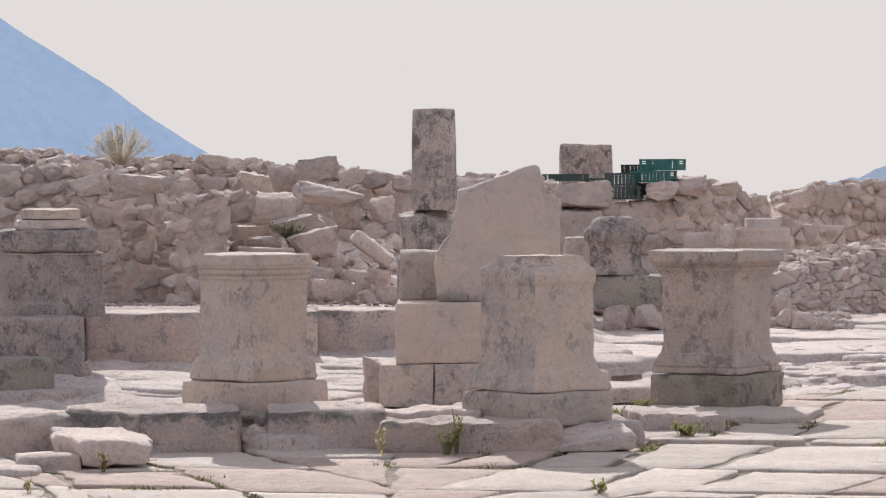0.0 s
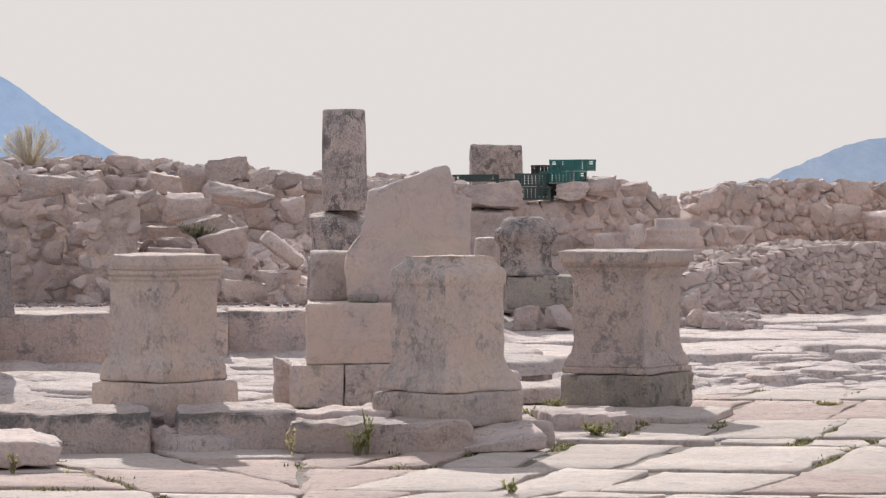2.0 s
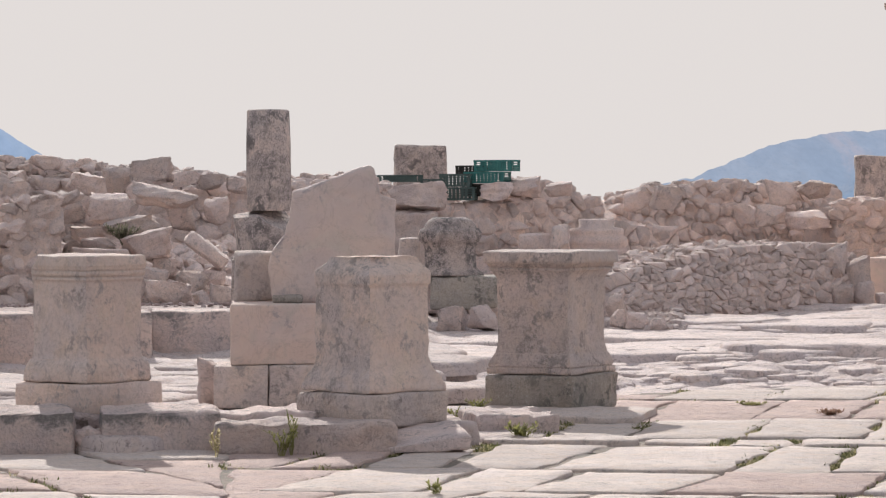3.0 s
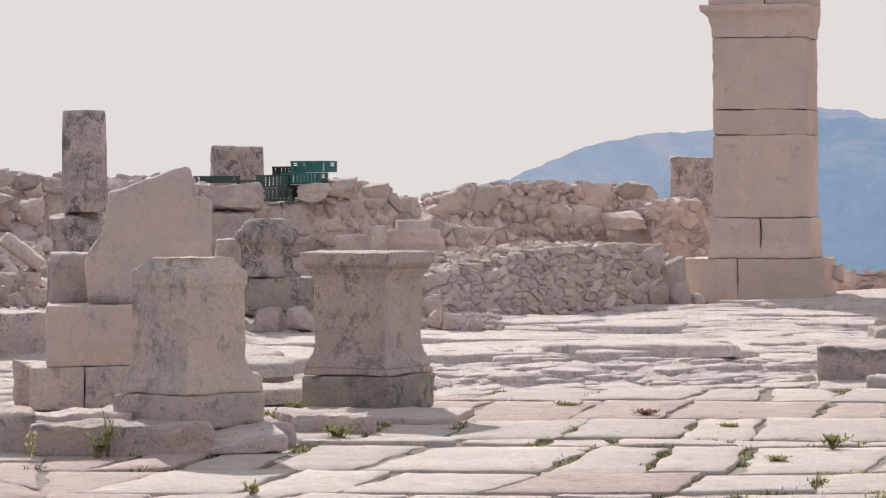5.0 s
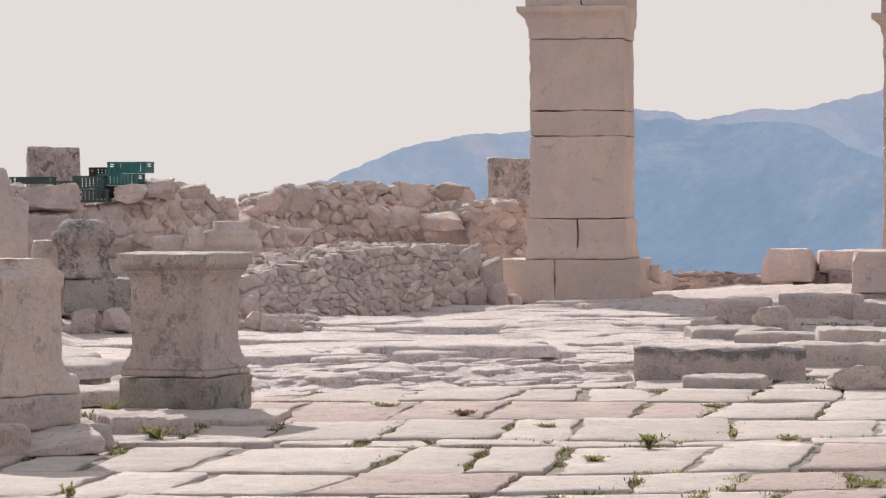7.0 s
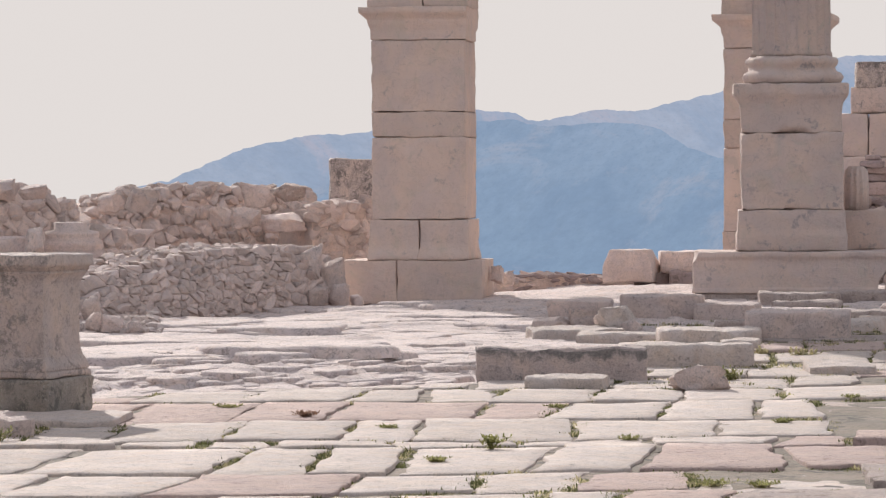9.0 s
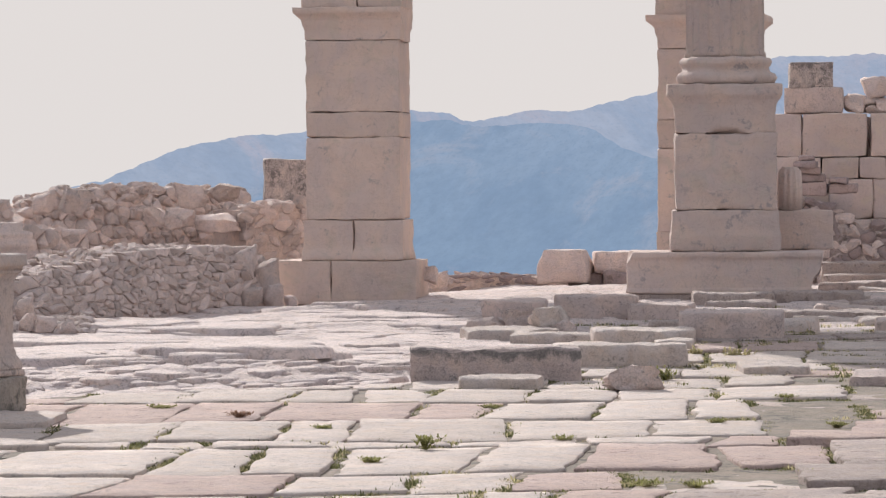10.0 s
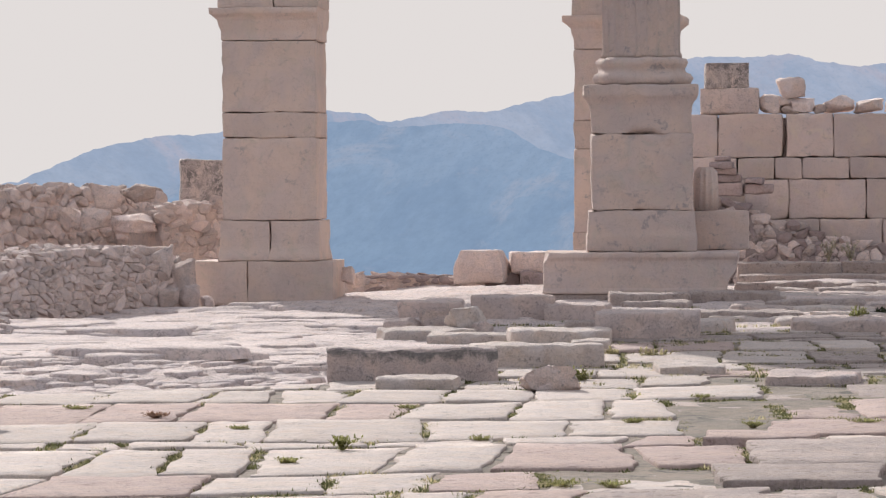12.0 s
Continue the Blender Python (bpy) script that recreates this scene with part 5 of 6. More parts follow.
part("base", turned([(0, 0.37), (0.03, 0.365), (0.07, 0.31), (0.10, 0.285), (0.30, 0.275), (0.36, 0.295), (0.38, 0.325), (0.43, 0.345), (0.48, 0.345), (0.52, 0.325), (0.53, 0.295), (0.57, 0.285), (0.62, 0.24), (0.65, 0.17)], 64, 0.022, 11.0), LICHEN, cb, "lichened torus mouldings", pose(0, 0, 58 * k40 + 0.002))
block("stone_block", "small pale block beside the column base", "stone block", 998, 1036, 421, 546, 40.6, ALTAR, 0.4, 0, 0.03, 0.015, seed=12, sink=0.1)
rock("grey rock below the column base", 1064, 1122, 541, 582, 39.4, ROCK, 0.8, 71)
rock("grey rock below the column base", 1118, 1172, 540, 584, 39.2, KERB, 0.8, 72)
rock("pale rock behind the altar", 1148, 1180, 500, 550, 40.0, ROCK, 0.8, 74)
att = thing("moulded_stone", at(1347, 45.0, rise(466, 45.0)), "pale pinkish moulded column base on the rubble", "column base")
part("base", turned([(0, 0.385), (0.17, 0.385), (0.18, 0.36), (0.23, 0.39), (0.30, 0.385), (0.34, 0.33), (0.38, 0.34), (0.42, 0.33), (0.44, 0.22), (0.53, 0.22), (0.54, 0.2)], 56, 0.01, 12.0), ROCK_PINK, att)
part("bed", worn(1.1, 0.9, 0.75, 0.1, 0.1, 0.05, 1.4, 112), ROCK, att, "rubble bed", pose(0.0, 0.1, -0.752))
block("stone_block", "pale trough-like block in the rubble", "stone block", 1213, 1292, 415, 445, 43.5, ROCK_PINK, 0.45, -5, 0.03, 0.014, seed=13)
block("stone_block", "rough pale block in the rubble", "stone block", 1130, 1300, 445, 540, 43.6, ROCK, 0.8, -5, 0.08, 0.04, seed=14, sink=0.2)
for i, (a, b, v0, v1, d) in enumerate(((1262, 1300, 398, 446, 43.3), (1138, 1170, 385, 412, 42.5), (1120, 1172, 410, 450, 42.8), (1180, 1230, 395, 425, 44.5), (1370, 1400, 548, 580, 39.9), (1396, 1438, 552, 582, 39.7), (1440, 1470, 565, 582, 39.6),
                                        (1362, 1400, 520, 560, 40.3), (1780, 1830, 455, 520, 46.6), (1800, 1836, 500, 540, 46.2), (1760, 1800, 505, 540, 46.0), (1836, 1862, 520, 542, 46.4), (1745, 1790, 430, 500, 46.4),
                                        (1395, 1440, 335, 372, 49.5), (1440, 1500, 330, 372, 49.3), (1640, 1700, 320, 362, 50.8), (1700, 1760, 322, 352, 51.0), (1560, 1620, 318, 340, 51.4), (1625, 1680, 365, 400, 49.8), (1680, 1760, 375, 405, 49.9), (1590, 1640, 362, 395, 50.0),
                                        (2085, 2110, 470, 500, 48.0), (2100, 2128, 482, 505, 49.0), (1145, 1240, 330, 352, 45.4), (1155, 1230, 318, 340, 45.8), (1255, 1305, 322, 345, 46.2))):
    rock("pale broken building stone", a, b, v0, v1, d, (ROCK, ROCK_PINK)[i % 2], 0.8, 500 + i, group="loose building stones", sub=4)


# crates
def crate(u, v1, d, w, dep, h, mat, turn, label):
    """A plastic harvest crate: floor, four walls of bars with a rim, hand holes at the ends."""
    ob = thing("crate", at(u, d, rise(v1, d), turn), label, "crate", group="stacked harvest crates")

    def panel(length, name, m, hole):
        bm = bmesh.new()
        a, n = length / 2, max(3, int(length / 0.045))
        xs = [-a, -a + 0.03]
        for i in range(1, n):
            x = -a + length * i / n
            if x - 0.016 > -a + 0.035 and x + 0.016 < a - 0.035:
                xs += [x - 0.016, x + 0.016]
        xs += [a - 0.03, a]
        zs = [h * k for k in (0.0, 0.18, 0.29, 0.38, 0.48, 0.57, 0.66, 0.75, 0.83, 1.0)]

        def solid(i, k):
            if not (0 <= i < len(xs) - 1 and 0 <= k < len(zs) - 1):
                return False
            if k in (0, 8) or i in (0, len(xs) - 2):
                return True
            if hole and k in (5, 6, 7) and abs(xs[i] + xs[i + 1]) / 2 < 0.075:
                return False
            return k % 2 == 0 or i % 2 == 0
        made = {}

        def vert(i, k, y):
            if (i, k, y) not in made:
                deep = 0.010 if k >= 8 else 0.006
                made[i, k, y] = bm.verts.new((xs[i], y * deep, zs[k]))
            return made[i, k, y]
        for i in range(len(xs) - 1):
            for k in range(len(zs) - 1):
                if not solid(i, k):
                    continue
                bm.faces.new((vert(i, k, -1), vert(i + 1, k, -1), vert(i + 1, k + 1, -1), vert(i, k + 1, -1)))
                bm.faces.new((vert(i, k + 1, 1), vert(i + 1, k + 1, 1), vert(i + 1, k, 1), vert(i, k, 1)))
                for (di, dk), (p, q) in (((-1, 0), ((i, k + 1), (i, k))), ((1, 0), ((i + 1, k), (i + 1, k + 1))), ((0, -1), ((i, k), (i + 1, k))), ((0, 1), ((i + 1, k + 1), (i, k + 1)))):
                    if not solid(i + di, k + dk):
                        bm.faces.new((vert(*q, -1), vert(*p, -1), vert(*p, 1), vert(*q, 1)))
        bmesh.ops.recalc_face_normals(bm, faces=bm.faces)
        part(name, bm, mat, ob, "", m)
    panel(w, "long_side", pose(0, -dep / 2, 0), False)
    panel(w, "long_side", pose(0, dep / 2, 0), False)
    panel(dep, "end", pose(-w / 2, 0, 0, 0, 0, 90), True)
    panel(dep, "end", pose(w / 2, 0, 0, 0, 0, 90), True)
    part("base", worn(w - 0.02, dep - 0.02, 0.02, 0.004, 0.2, 0.0, 0, 1), mat, ob, "", pose(0, 0, 0.002))
    return ob


DC = 44.6
crate(1172, 304, DC, 0.48, 0.34, 0.140, TEAL, -18, "teal green plastic harvest crate on a stack")
crate(1155, 325, DC, 0.50, 0.34, 0.143, TEAL, -16, "teal green plastic harvest crate under another")
crate(1128, 309, DC + 0.4, 0.36, 0.28, 0.11, BROWNCRATE, -10, "dark brown plastic harvest crate")
crate(1100, 331, DC - 0.1, 0.37, 0.30, 0.160, DARKGREEN, -8, "dark green plastic harvest crate")
crate(1106, 355, DC - 0.1, 0.40, 0.30, 0.163, DARKGREEN, -8, "dark green plastic harvest crate at the foot of a stack")
crate(1136, 348, DC + 0.05, 0.30, 0.30, 0.155, BROWNCRATE, -14, "dark brown plastic harvest crate under green ones")
crate(1000, 322, DC + 0.9, 0.55, 0.36, 0.09, DARKGREEN, 4, "flat dark green plastic crate behind a block")
crate(1058, 334, DC + 0.8, 0.30, 0.30, 0.12, DARKGREEN, 0, "dark green plastic harvest crate")
rock("pale broken building stone under the crates", 1142, 1200, 322, 352, DC - 0.35, ROCK_PINK, 0.9, 563, group="loose building stones", cuts=6)
rock("pale broken building stone beside the crates", 1190, 1250, 312, 346, DC - 0.2, ROCK_PINK, 0.9, 566, group="loose building stones", cuts=6)
rubble_wall("wall_crate_ledge", "rough rubble ledge that carries the crates", ((1036, 44.15), (1222, 44.4)), 0.0,
            [(1036, 362), (1130, 358), (1150, 350), (1222, 345)], 1.3, 0.17, RP, 19, slope=0.15, rough_top=0.3, strewn=0.8)

# north-east: low brick wall, cut stones
rubble_wall("wall_brick_low", "low ruined wall of thin brick and stone courses", ((2085, 54.0), (2480, 54.0)), 0.0,
            [(2085, 488), (2200, 486), (2300, 490), (2480, 488)], 0.8, 0.075, (BRICKY, RUBBLE_PINK), 17, flat=3.0, rough_top=0.6, squeeze=2.5, strewn=0.3)


def hewn(x, y, z):
    return x * (1 - 0.22 * smooth01(0.2, 0.5, z)), y * (1 - 0.3 * smooth01(0.2, 0.5, z)), z


block("cut_stone", "large pale hewn stone with sloping top", "stone block", 2290, 2380, 444, 502, 53.0, ROCK_PINK, 0.6, -12, 0.03, 0.01, shape=hewn, seed=16)
block("cut_stone", "large pale hewn stone on brick rubble", "stone block", 2384, 2470, 447, 486, 53.2, ROCK_PINK, 0.6, 5, 0.05, 0.02, seed=17)
block("brick_mass", "brick rubble under a hewn stone", "masonry", 2340, 2400, 486, 520, 53.3, BRICKY, 0.5, 0, 0.03, 0.03, seed=18, sink=0.05)
block("brick_mass", "brick rubble under a hewn stone", "masonry", 2404, 2455, 484, 520, 53.0, BRICKY, 0.5, 0, 0.03, 0.03, seed=19, sink=0.05)

# loose slabs and blocks on the raised corner
def seat(u, v):
    """The distance at which a foot at level v stands on the ground at bearing u."""
    d = 26.0
    while d < 52.0:
        z = ground_z(*spot(u, d))[0] + (0.03 if d < along(PAVE_EDGE, u) else 0.0)
        if rise(v, d) <= z:
            break
        d += 0.1
    return d


SLABS = ((2189, 2300, 534, 564, 0.6, -3, KERB), (2316, 2460, 525, 566, 0.6, 4, KERB), (2450, 2560, 540, 572, 0.8, -6, KERB), (2152, 2316, 585, 604, 0.9, 5, PAVING),
         (2240, 2390, 594, 615, 0.9, -4, PAVING), (2060, 2362, 617, 672, 0.33, 3, KERB), (2340, 2545, 613, 648, 0.7, 2, PAVING),
         (2380, 2560, 586, 606, 0.8, 2, PAVING), (2540, 2720, 555, 600, 0.9, -3, KERB), (2700, 2900, 555, 572, 0.8, 3, PAVING), (2560, 2700, 522, 545, 0.7, 2, PAVING),
         (2880, 3060, 570, 588, 0.8, 0, KERB), (2490, 2560, 606, 622, 0.6, 0, PAVING), (2150, 2290, 671, 685, 0.6, -6, PAVING), (2700, 2860, 520, 536, 0.7, 2, PAVING), (2870, 3060, 530, 552, 0.7, -2, KERB), (2640, 2760, 650, 662, 0.8, 4, PAVING), (2840, 3000, 667, 680, 0.8, -4, KERB))
for i, (a, b, v0, v1, dep, turn, mat) in enumerate(SLABS):
    d = seat((a + b) / 2, v1)
    # slabs on the far corner take dull stone as painted shade
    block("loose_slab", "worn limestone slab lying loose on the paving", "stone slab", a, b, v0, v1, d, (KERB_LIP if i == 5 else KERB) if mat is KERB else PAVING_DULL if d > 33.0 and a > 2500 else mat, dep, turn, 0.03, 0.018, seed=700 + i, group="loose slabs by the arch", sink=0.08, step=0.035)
for i, (a, b, v0, v1) in enumerate(((2160, 2230, 561, 586), (2222, 2282, 547, 582), (2268, 2346, 543, 584), (2316, 2354, 568, 590), (2400, 2508, 648, 690))):
    rock("angular stone among the loose slabs", a, b, v0, v1, seat((a + b) / 2, v1), (ROCK_PINK, ROCK, PAVING, ROCK, ROCK)[i], 0.8, 800 + i, group="loose building stones", sub=4)
# dull stone paints the wall's shade onto the steps
for a, b, v0, v1, d in ((2785, 2968, 468, 492, 52.5), (2970, 3180, 467, 492, 52.5), (2788, 3180, 490, 518, 51.6)):
    block("step_block", "long low step block before the ashlar wall", "step", a, b, v0, v1, d, PAVING_DULL, 0.9, 0, 0.02, 0.012, group="steps before the ashlar wall", sink=0.1)

# on top of and before the ashlar wall
block("stone_block", "dark lichened square block on the wall", "stone block", 2730, 2806, 115, 160, 56.0, LICHEN, 0.5, 4, 0.02, 0.012, seed=31)
block("stone_block", "broad grey block on the wall", "stone block", 2722, 2824, 160, 205, 56.0, KERB, 0.6, 0, 0.03, 0.015, seed=32)
for i, (a, b, v0, v1) in enumerate(((2822, 2868, 170, 205), (2855, 2906, 140, 178), (2856, 2890, 176, 192), (2880, 2922, 176, 205), (2862, 2896, 190, 205), (2936, 2992, 172, 205), (2990, 3042, 178, 205), (3044, 3100, 176, 205), (2920, 2945, 188, 205))):
    rock("rounded pale stone on the wall top", a, b, v0, v1, 56.0, (ROCK, ROCK_PINK)[i % 2], 0.8, 900 + i, group="stones on the ashlar wall", sink=0.01, sub=3)
rubble_wall("wall_rubble_patch", "brownish rubble fallen against the ashlar wall", ((2700, 55.0), (3100, 55.2)), 0.0,
            [(2700, 350), (2760, 350), (2800, 366), (2830, 384), (2900, 400), (2960, 425), (3100, 440)], 0.5, 0.14, (BRICKY, RUBBLE, RUBBLE_PINK), 18, slope=0.45, flat=1.5, skew=0.2, strewn=1.2, core_mat=GRAVEL)
for i, (a, b, v0, v1) in enumerate(((2738, 2778, 290, 300), (2742, 2784, 301, 311), (2740, 2792, 312, 325), (2738, 2796, 326, 350), (2745, 2775, 278, 289), (2796, 2850, 330, 346), (2800, 2832, 318, 329))):
    block("wall_stone", "thin brown broken stone before the ashlar wall", "stone", a, b, v0, v1, 54.5 + 0.04 * (i % 3), BRICKY, 0.5, (i % 3 - 1) * 5, 0.025, 0.02, seed=950 + i, group="broken brown courses")
# more slabs strewn over the raised corner, half of them dull to paint its shade
rng = random.Random(23)
for i in range(64):
    u, d = (rng.uniform(2360, 3080), rng.uniform(37.2, 45.3)) if i < 40 else (rng.uniform(2790, 3090), rng.uniform(44.5, 50.5))
    if u < 2500 or 2380 < u < 2840 and d > 44.2:
        continue
    long, dep, high = rng.uniform(0.5, 1.5), rng.uniform(0.4, 0.9), rng.uniform(0.04, 0.10)
    x, y = spot(u, d)
    ob = part("loose_slab", worn(long, dep, high + 0.12, 0.04, 0.06, 0.02, 1.6, 970 + i), rng.choice((PAVING, PAVING_DULL, PAVING_DULL, BENCH)), None, "", pose(x, y, ground_z(x, y)[0] - 0.12, rng.gauss(0, 1), rng.gauss(0, 1.2), facing(u) + rng.gauss(-8, 8)))
    tagged(ob, "worn limestone slab lying loose on the paving", "stone slab", "loose slabs by the arch")


# ================= plants =================
def blade(bm, base, tip, width, bend):
    """One bent blade of two quads and a point."""
    axis = tip - base
    across = Vector((-axis.y, axis.x, 0))
    across = across.normalized() if across.length > 1e-6 else Vector((1, 0, 0))
    across = (across + Vector((0.4, 0, 0))).normalized() * width / 2
    mid = base.lerp(tip, 0.55) + bend
    a, b = bm.verts.new(base - across), bm.verts.new(base + across)
    c, d = bm.verts.new(mid - across * 0.8), bm.verts.new(mid + across * 0.8)
    e = bm.verts.new(tip)
    bm.faces.new((a, b, d, c))
    bm.faces.new((c, d, e))


def tuft(bm, x, y, z, height, spread, count, rng, width=0.006):
    for _ in range(count):
        a, r = rng.uniform(0, 6.283), spread * rng.random() ** 0.5
        base = Vector((x + r * math.cos(a), y + r * math.sin(a), z))
        h = height * rng.uniform(0.4, 1.1)
        lean = Vector((rng.gauss(0, 0.45), rng.gauss(0, 0.45), 0)) * h
        blade(bm, base, base + lean + Vector((0, 0, h)), width * rng.uniform(0.7, 1.4), Vector((0, 0, 0.12 * h)) - lean * 0.2)


def stuff(name, label, bm, mat, category):
    return tagged(new(name, mesh_of(bm, name, mat)), label, category, kind="stuff")


def joint_grass():
    rng = random.Random(77)
    green, dry = bmesh.new(), bmesh.new()
    for a, b in JOINTS:
        c = (a + b) / 2
        u, d = polar(c.x, c.y)
        if not (-250 < u < 3300 and d < 47):
            continue
        m = nz((c.x, c.y, 0), 0.5, 41) + 0.7 * nz((c.x, c.y, 0), 1.6, 42) + 0.12 * smooth01(1500, 2600, u)
        if m < -0.28:
            continue
        n = int(5 + (b - a).length * 110 * min(1.0, 0.25 + m * 2.2))
        lo, hi = sorted((rng.random(), rng.random()))
        hi = min(1.0, max(hi, lo + 0.6))
        for _ in range(n):
            p = a.lerp(b, rng.uniform(lo, hi))
            target = dry if rng.random() < 0.3 else green
            tuft(target, p.x + rng.gauss(0, 0.025), p.y + rng.gauss(0, 0.03), lift(u, d) - 0.03, rng.uniform(0.012, 0.028) * (1.8 if rng.random() < 0.08 else 1.0), 0.055, 12, rng, 0.010)
    for _ in range(150):
        u, d = rng.uniform(2380, 3080), rng.uniform(28.5, 43.0)
        x, y = spot(u, d)
        z = ground_z(x, y)[0]
        for _ in range(rng.randint(6, 22)):
            target = dry if rng.random() < 0.45 else green
            tuft(target, x + rng.gauss(0, 0.16), y + rng.gauss(0, 0.10), z, rng.uniform(0.02, 0.045), 0.05, 9, rng, 0.008)
    stuff("joint_grass", "short green grass and moss growing in the paving joints", green, GRASS, "grass")
    stuff("dry_grass", "short dry yellow grass growing in the paving joints", dry, DRY, "grass")


joint_grass()


def weed(name, label, u, v, d, height, width, stems, mat, stalk_mat, seed, leaf=0.018, leaves=16, bushy=0.5, z=None, dome=False):
    """A wild plant: curved stems from one root, with small leaves up each stem."""
    rng = random.Random(seed)
    x, y = spot(u, d)
    ob = thing(name, pose(x, y, rise(v, d) if z is None else z), label, "plant")
    stem, crown = bmesh.new(), bmesh.new()
    for _ in range(stems):
        a = rng.uniform(0, 6.283)
        share = rng.random() ** 0.6
        out = Vector((math.cos(a), math.sin(a), 0)) * width / 2 * share
        h = height * rng.uniform(0.72, 1.0) * (1 - 0.62 * share ** 2.2 if dome else rng.uniform(0.75, 1.0))
        pts = [Vector((0, 0, -0.03)) + out * 0.08]
        for k in range(1, 6):
            t = k / 5
            pts.append(out * (t ** (0.7 + bushy)) + Vector((rng.gauss(0, 0.01), rng.gauss(0, 0.01), h * t)))
        for p, q in zip(pts, pts[1:]):
            for turn in (0.0, 1.571):
                side = Vector((math.cos(turn), math.sin(turn), 0)) * 0.0028
                vs = [stem.verts.new(p - side), stem.verts.new(p + side), stem.verts.new(q + side * 0.8), stem.verts.new(q - side * 0.8)]
                stem.faces.new(vs)
        for _ in range(leaves):
            t = (rng.uniform(0.0, 1.0) ** (0.45 if dome else 1.0) * 0.75 + 0.25) * 4.999
            k = int(t)
            p = pts[k].lerp(pts[k + 1], t - k)
            way = Vector((rng.gauss(0, 1), rng.gauss(0, 1), rng.gauss(0.4, 0.7))).normalized() * leaf * rng.uniform(0.7, 1.6)
            blade(crown, p, p + way * 1.6, leaf * 0.7, Vector((0, 0, 0.2 * leaf)))
    part("stem", stem, stalk_mat, ob, "thin stems")
    part("foliage", crown, mat, ob, "small leaves")
    return ob


BUSHLEAF = plain("pale_bush_leaves", (0.56, 0.505, 0.41), 0.8, 0.2, 3.0, 0.65)
weed("dry_bush", "rounded pale dry bush on top of the rubble wall", 216, 285, 43.0, 0.50, 0.84, 190, BUSHLEAF, BUSHLEAF, 1, 0.010, 30, 0.0, None, True)
weed("tall_weed", "tall green weed growing at the foot of an altar", 805, 802, 21.4, 0.31, 0.11, 6, PLANT, PLANT, 2, 0.012, 26, 0.9, 0.0)
weed("tall_weed", "tall green weed growing at the foot of an altar", 788, 800, 21.3, 0.17, 0.20, 12, PLANT, PLANT, 3, 0.012, 18, 0.5, 0.0)
weed("tall_weed", "thin dry weed in a paving joint", 672, 808, 21.2, 0.19, 0.07, 5, DRY, DRY, 4, 0.014, 20, 0.7, 0.0)
weed("tall_weed", "thin yellowish weed by a flat stone", 182, 836, 20.2, 0.13, 0.08, 7, DRY, PLANT, 5, 0.014, 16, 0.7, 0.0)
weed("tall_weed", "small yellowish weed in a paving joint", 48, 868, 18.9, 0.09, 0.08, 6, DRY, DRY, 6, 0.012, 12, 0.7, 0.0)
weed("low_weed", "low green weed beside an altar plinth", 1106, 745, 23.6, 0.11, 0.22, 16, PLANT, PLANT, 7, 0.016, 14, 0.4, 0.03)
weed("low_weed", "low green weed beside an altar plinth", 1135, 722, 25.0, 0.08, 0.20, 14, PLANT, PLANT, 8, 0.014, 12, 0.4, 0.03)
weed("low_weed", "low green weed at the end of the kerb", 1215, 768, 22.6, 0.10, 0.30, 26, PLANT, PLANT, 9, 0.016, 12, 0.3, 0.0)
weed("low_weed", "low green weed in a paving joint", 1060, 882, 18.5, 0.08, 0.14, 10, PLANT, PLANT, 10, 0.014, 10, 0.5, 0.0)
weed("dark_weed", "small dark green plant among loose slabs", 2535, 560, 43.0, 0.17, 0.30, 24, DARKPLANT, DARKPLANT, 11, 0.025, 14, 0.4)
weed("dark_weed", "small dark green plant among loose slabs", 2666, 555, 43.6, 0.20, 0.42, 34, DARKPLANT, DARKPLANT, 12, 0.025, 14, 0.4)
weed("dark_weed", "small green bush among loose slabs", 2998, 586, 39.0, 0.26, 0.26, 26, PLANT, PLANT, 13, 0.025, 16, 0.6)
weed("dark_weed", "small dark green plant among loose slabs", 3046, 570, 40.0, 0.16, 0.30, 24, DARKPLANT, DARKPLANT, 14, 0.025, 14, 0.4)
weed("dark_weed", "small dark shrub growing in the tumbled stones", 512, 428, 40.6, 0.24, 0.45, 40, OLIVE, OLIVE, 15, 0.022, 14, 0.4)
weed("yellow_weed", "yellowish weed in a joint of the raised corner", 2562, 640, 33.2, 0.13, 0.18, 18, DRY, PLANT, 16, 0.018, 14, 0.4)
weed("yellow_weed", "yellowish weed in a joint of the raised corner", 2642, 640, 33.0, 0.12, 0.34, 26, DRY, PLANT, 17, 0.018, 14, 0.3)
weed("yellow_weed", "yellowish weed before a loose slab", 2510, 680, 29.4, 0.14, 0.24, 22, PLANT, DRY, 18, 0.018, 14, 0.4)
weed("yellow_weed", "green weed before a loose slab", 2425, 692, 28.2, 0.12, 0.20, 20, PLANT, PLANT, 19, 0.016, 14, 0.4)
weed("dry_weed", "pale dry weeds before the ashlar wall", 2945, 468, 54.0, 0.42, 0.30, 14, BUSHLEAF, DRY, 20, 0.03, 12, 0.6)
weed("dry_weed", "pale dry weeds before the ashlar wall", 2985, 468, 54.0, 0.34, 0.40, 16, BUSHLEAF, DRY, 21, 0.03, 12, 0.6)
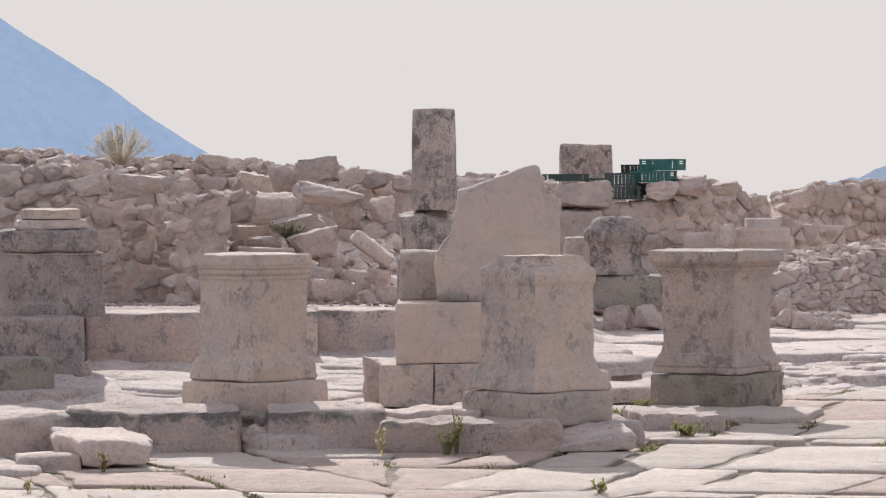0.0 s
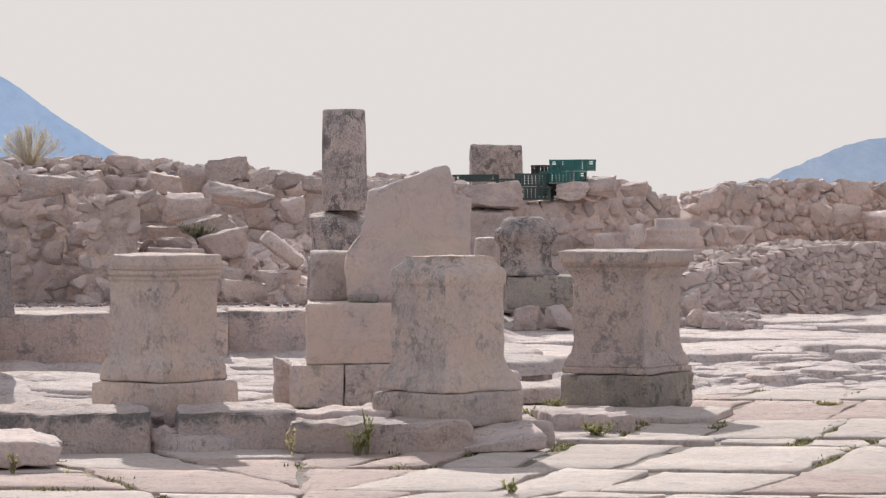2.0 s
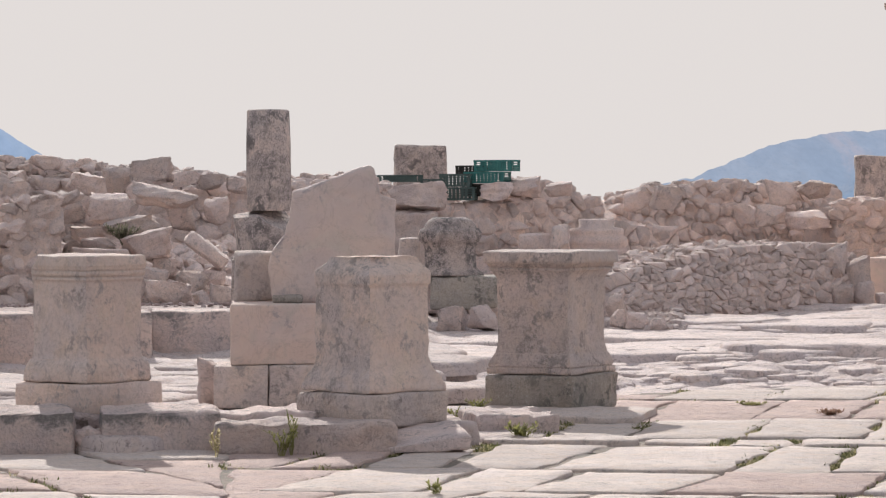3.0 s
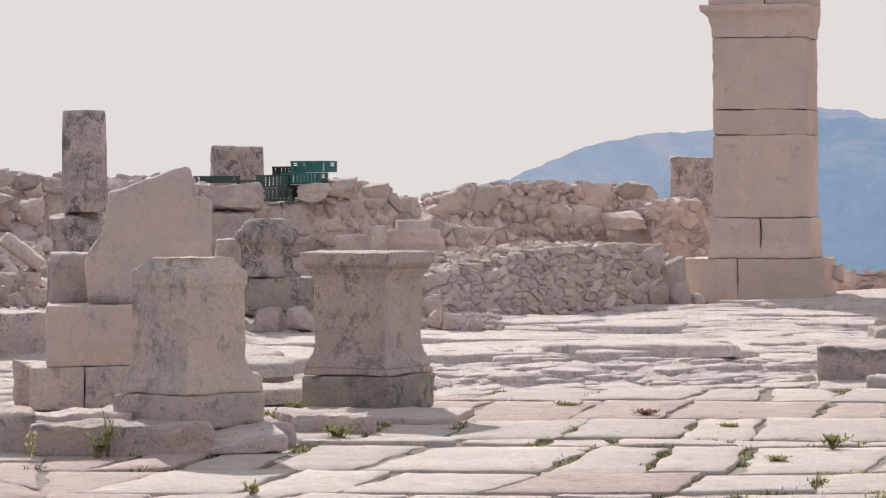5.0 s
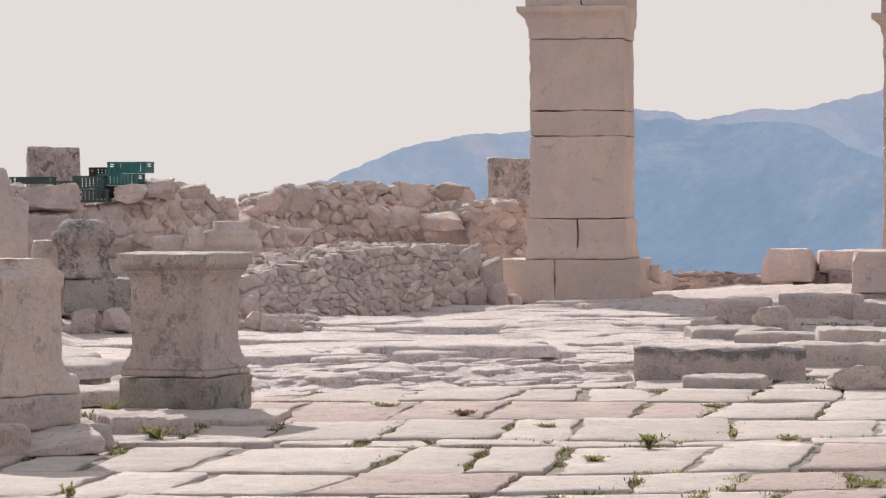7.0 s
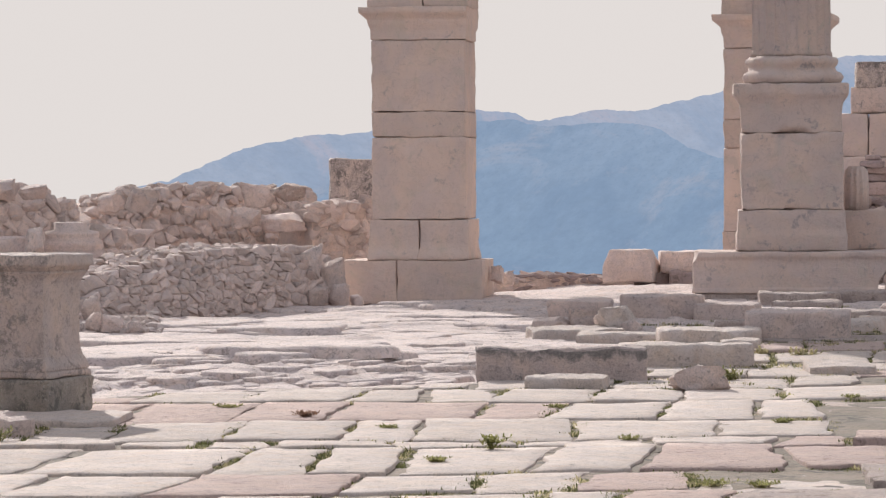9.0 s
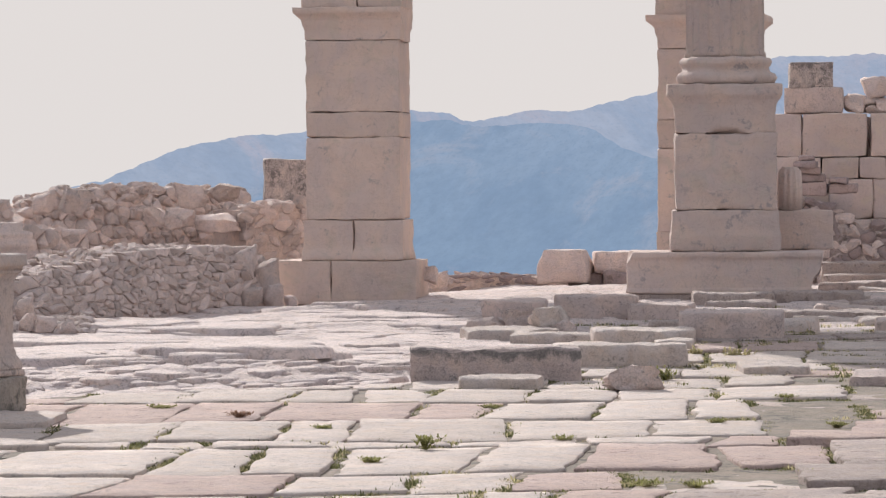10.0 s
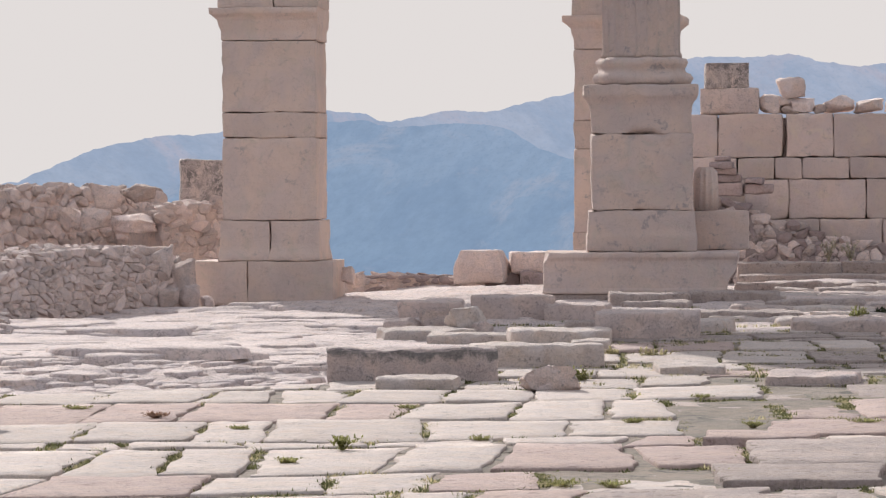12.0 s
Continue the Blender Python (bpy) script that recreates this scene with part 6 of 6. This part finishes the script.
for i, (u, v, wide_by) in enumerate(((2562, 852, 0.22), (2772, 832, 0.25), (2812, 748, 0.20), (2722, 700, 0.20), (2478, 850, 0.35), (2200, 716, 0.22), (2330, 772, 0.20), (1905, 752, 0.16), (1620, 712, 0.26), (1985, 808, 0.22), (3010, 742, 0.30), (2600, 742, 0.18))):
    weed("low_weed", "low green weed in a paving joint", u, v, 1.6 * F / (v - LEVEL) * 0.985, 0.035, wide_by, 40, PLANT, DRY, 40 + i, 0.010, 9, 0.2, -0.012)
weed("dry_weed", "low reddish-brown dry weed in a paving joint", 1757, 733, 24.8, 0.04, 0.24, 26, RUSTY, RUSTY, 60, 0.014, 12, 0.3, 0.0)
weed("low_weed", "green weed in a wide paving joint", 2085, 792, 21.8, 0.08, 0.26, 26, PLANT, PLANT, 22, 0.016, 12, 0.4, 0.0)


# ================= pebbles and small rubble =================
def scatter(name, label, count, area, size, mat, seed, z_of, category="rubble"):
    """Small stones strewn over an area of bearings and distances."""
    rng = random.Random(seed)
    verts, faces = [], []
    shapes = []
    for b in STONES[:8]:
        b.verts.ensure_lookup_table()
        b.verts.index_update()
        shapes.append(([v.co.copy() for v in b.verts], [[v.index for v in f.verts] for f in b.faces]))
    u0, u1, d0, d1 = area
    for _ in range(count):
        u, d = rng.uniform(u0, u1), rng.uniform(d0, d1)
        x, y = spot(u, d)
        s = size * rng.uniform(0.4, 1.0) ** 1.5 * 1.6
        vs, fs = rng.choice(shapes)
        m = pose(x, y, z_of(x, y, u, d) + 0.2 * s, rng.uniform(-30, 30), rng.uniform(-30, 30), rng.uniform(0, 360)) @ Matrix.Diagonal((s * rng.uniform(0.8, 1.5), s, s * rng.uniform(0.5, 0.9), 1))
        k = len(verts)
        verts += [tuple(m @ v) for v in vs]
        faces += [tuple(i + k for i in f) for f in fs]
    me = bpy.data.meshes.new(name)
    me.from_pydata(verts, [], faces)
    me.materials.append(mat)
    tagged(new(name, me), label, category, kind="stuff")


def on_ground(x, y, u, d):
    return ground_z(x, y)[0]


scatter("terrace_gravel", "gravel and small stones on the earth terrace", 1300, (-150, 960, 31.2, 40.6), 0.04, BRICKY, 1, on_ground)
scatter("mound_rubble", "small broken stones on top of the rubble mound", 900, (-170, 960, 42.6, 46.8), 0.15, RUBBLE, 2, on_ground)
scatter("wall_foot_rubble", "small fallen stones along the wall foot", 160, (1362, 1500, 39.6, 41.2), 0.11, RUBBLE, 4, on_ground)
scatter("hollow_rubble", "small broken stones in the hollow of the collapsed wall", 320, (400, 700, 39.6, 42.4), 0.16, RUBBLE, 5, lambda x, y, u, d: 0.3 + 0.55 * smooth01(39.6, 42.4, d))
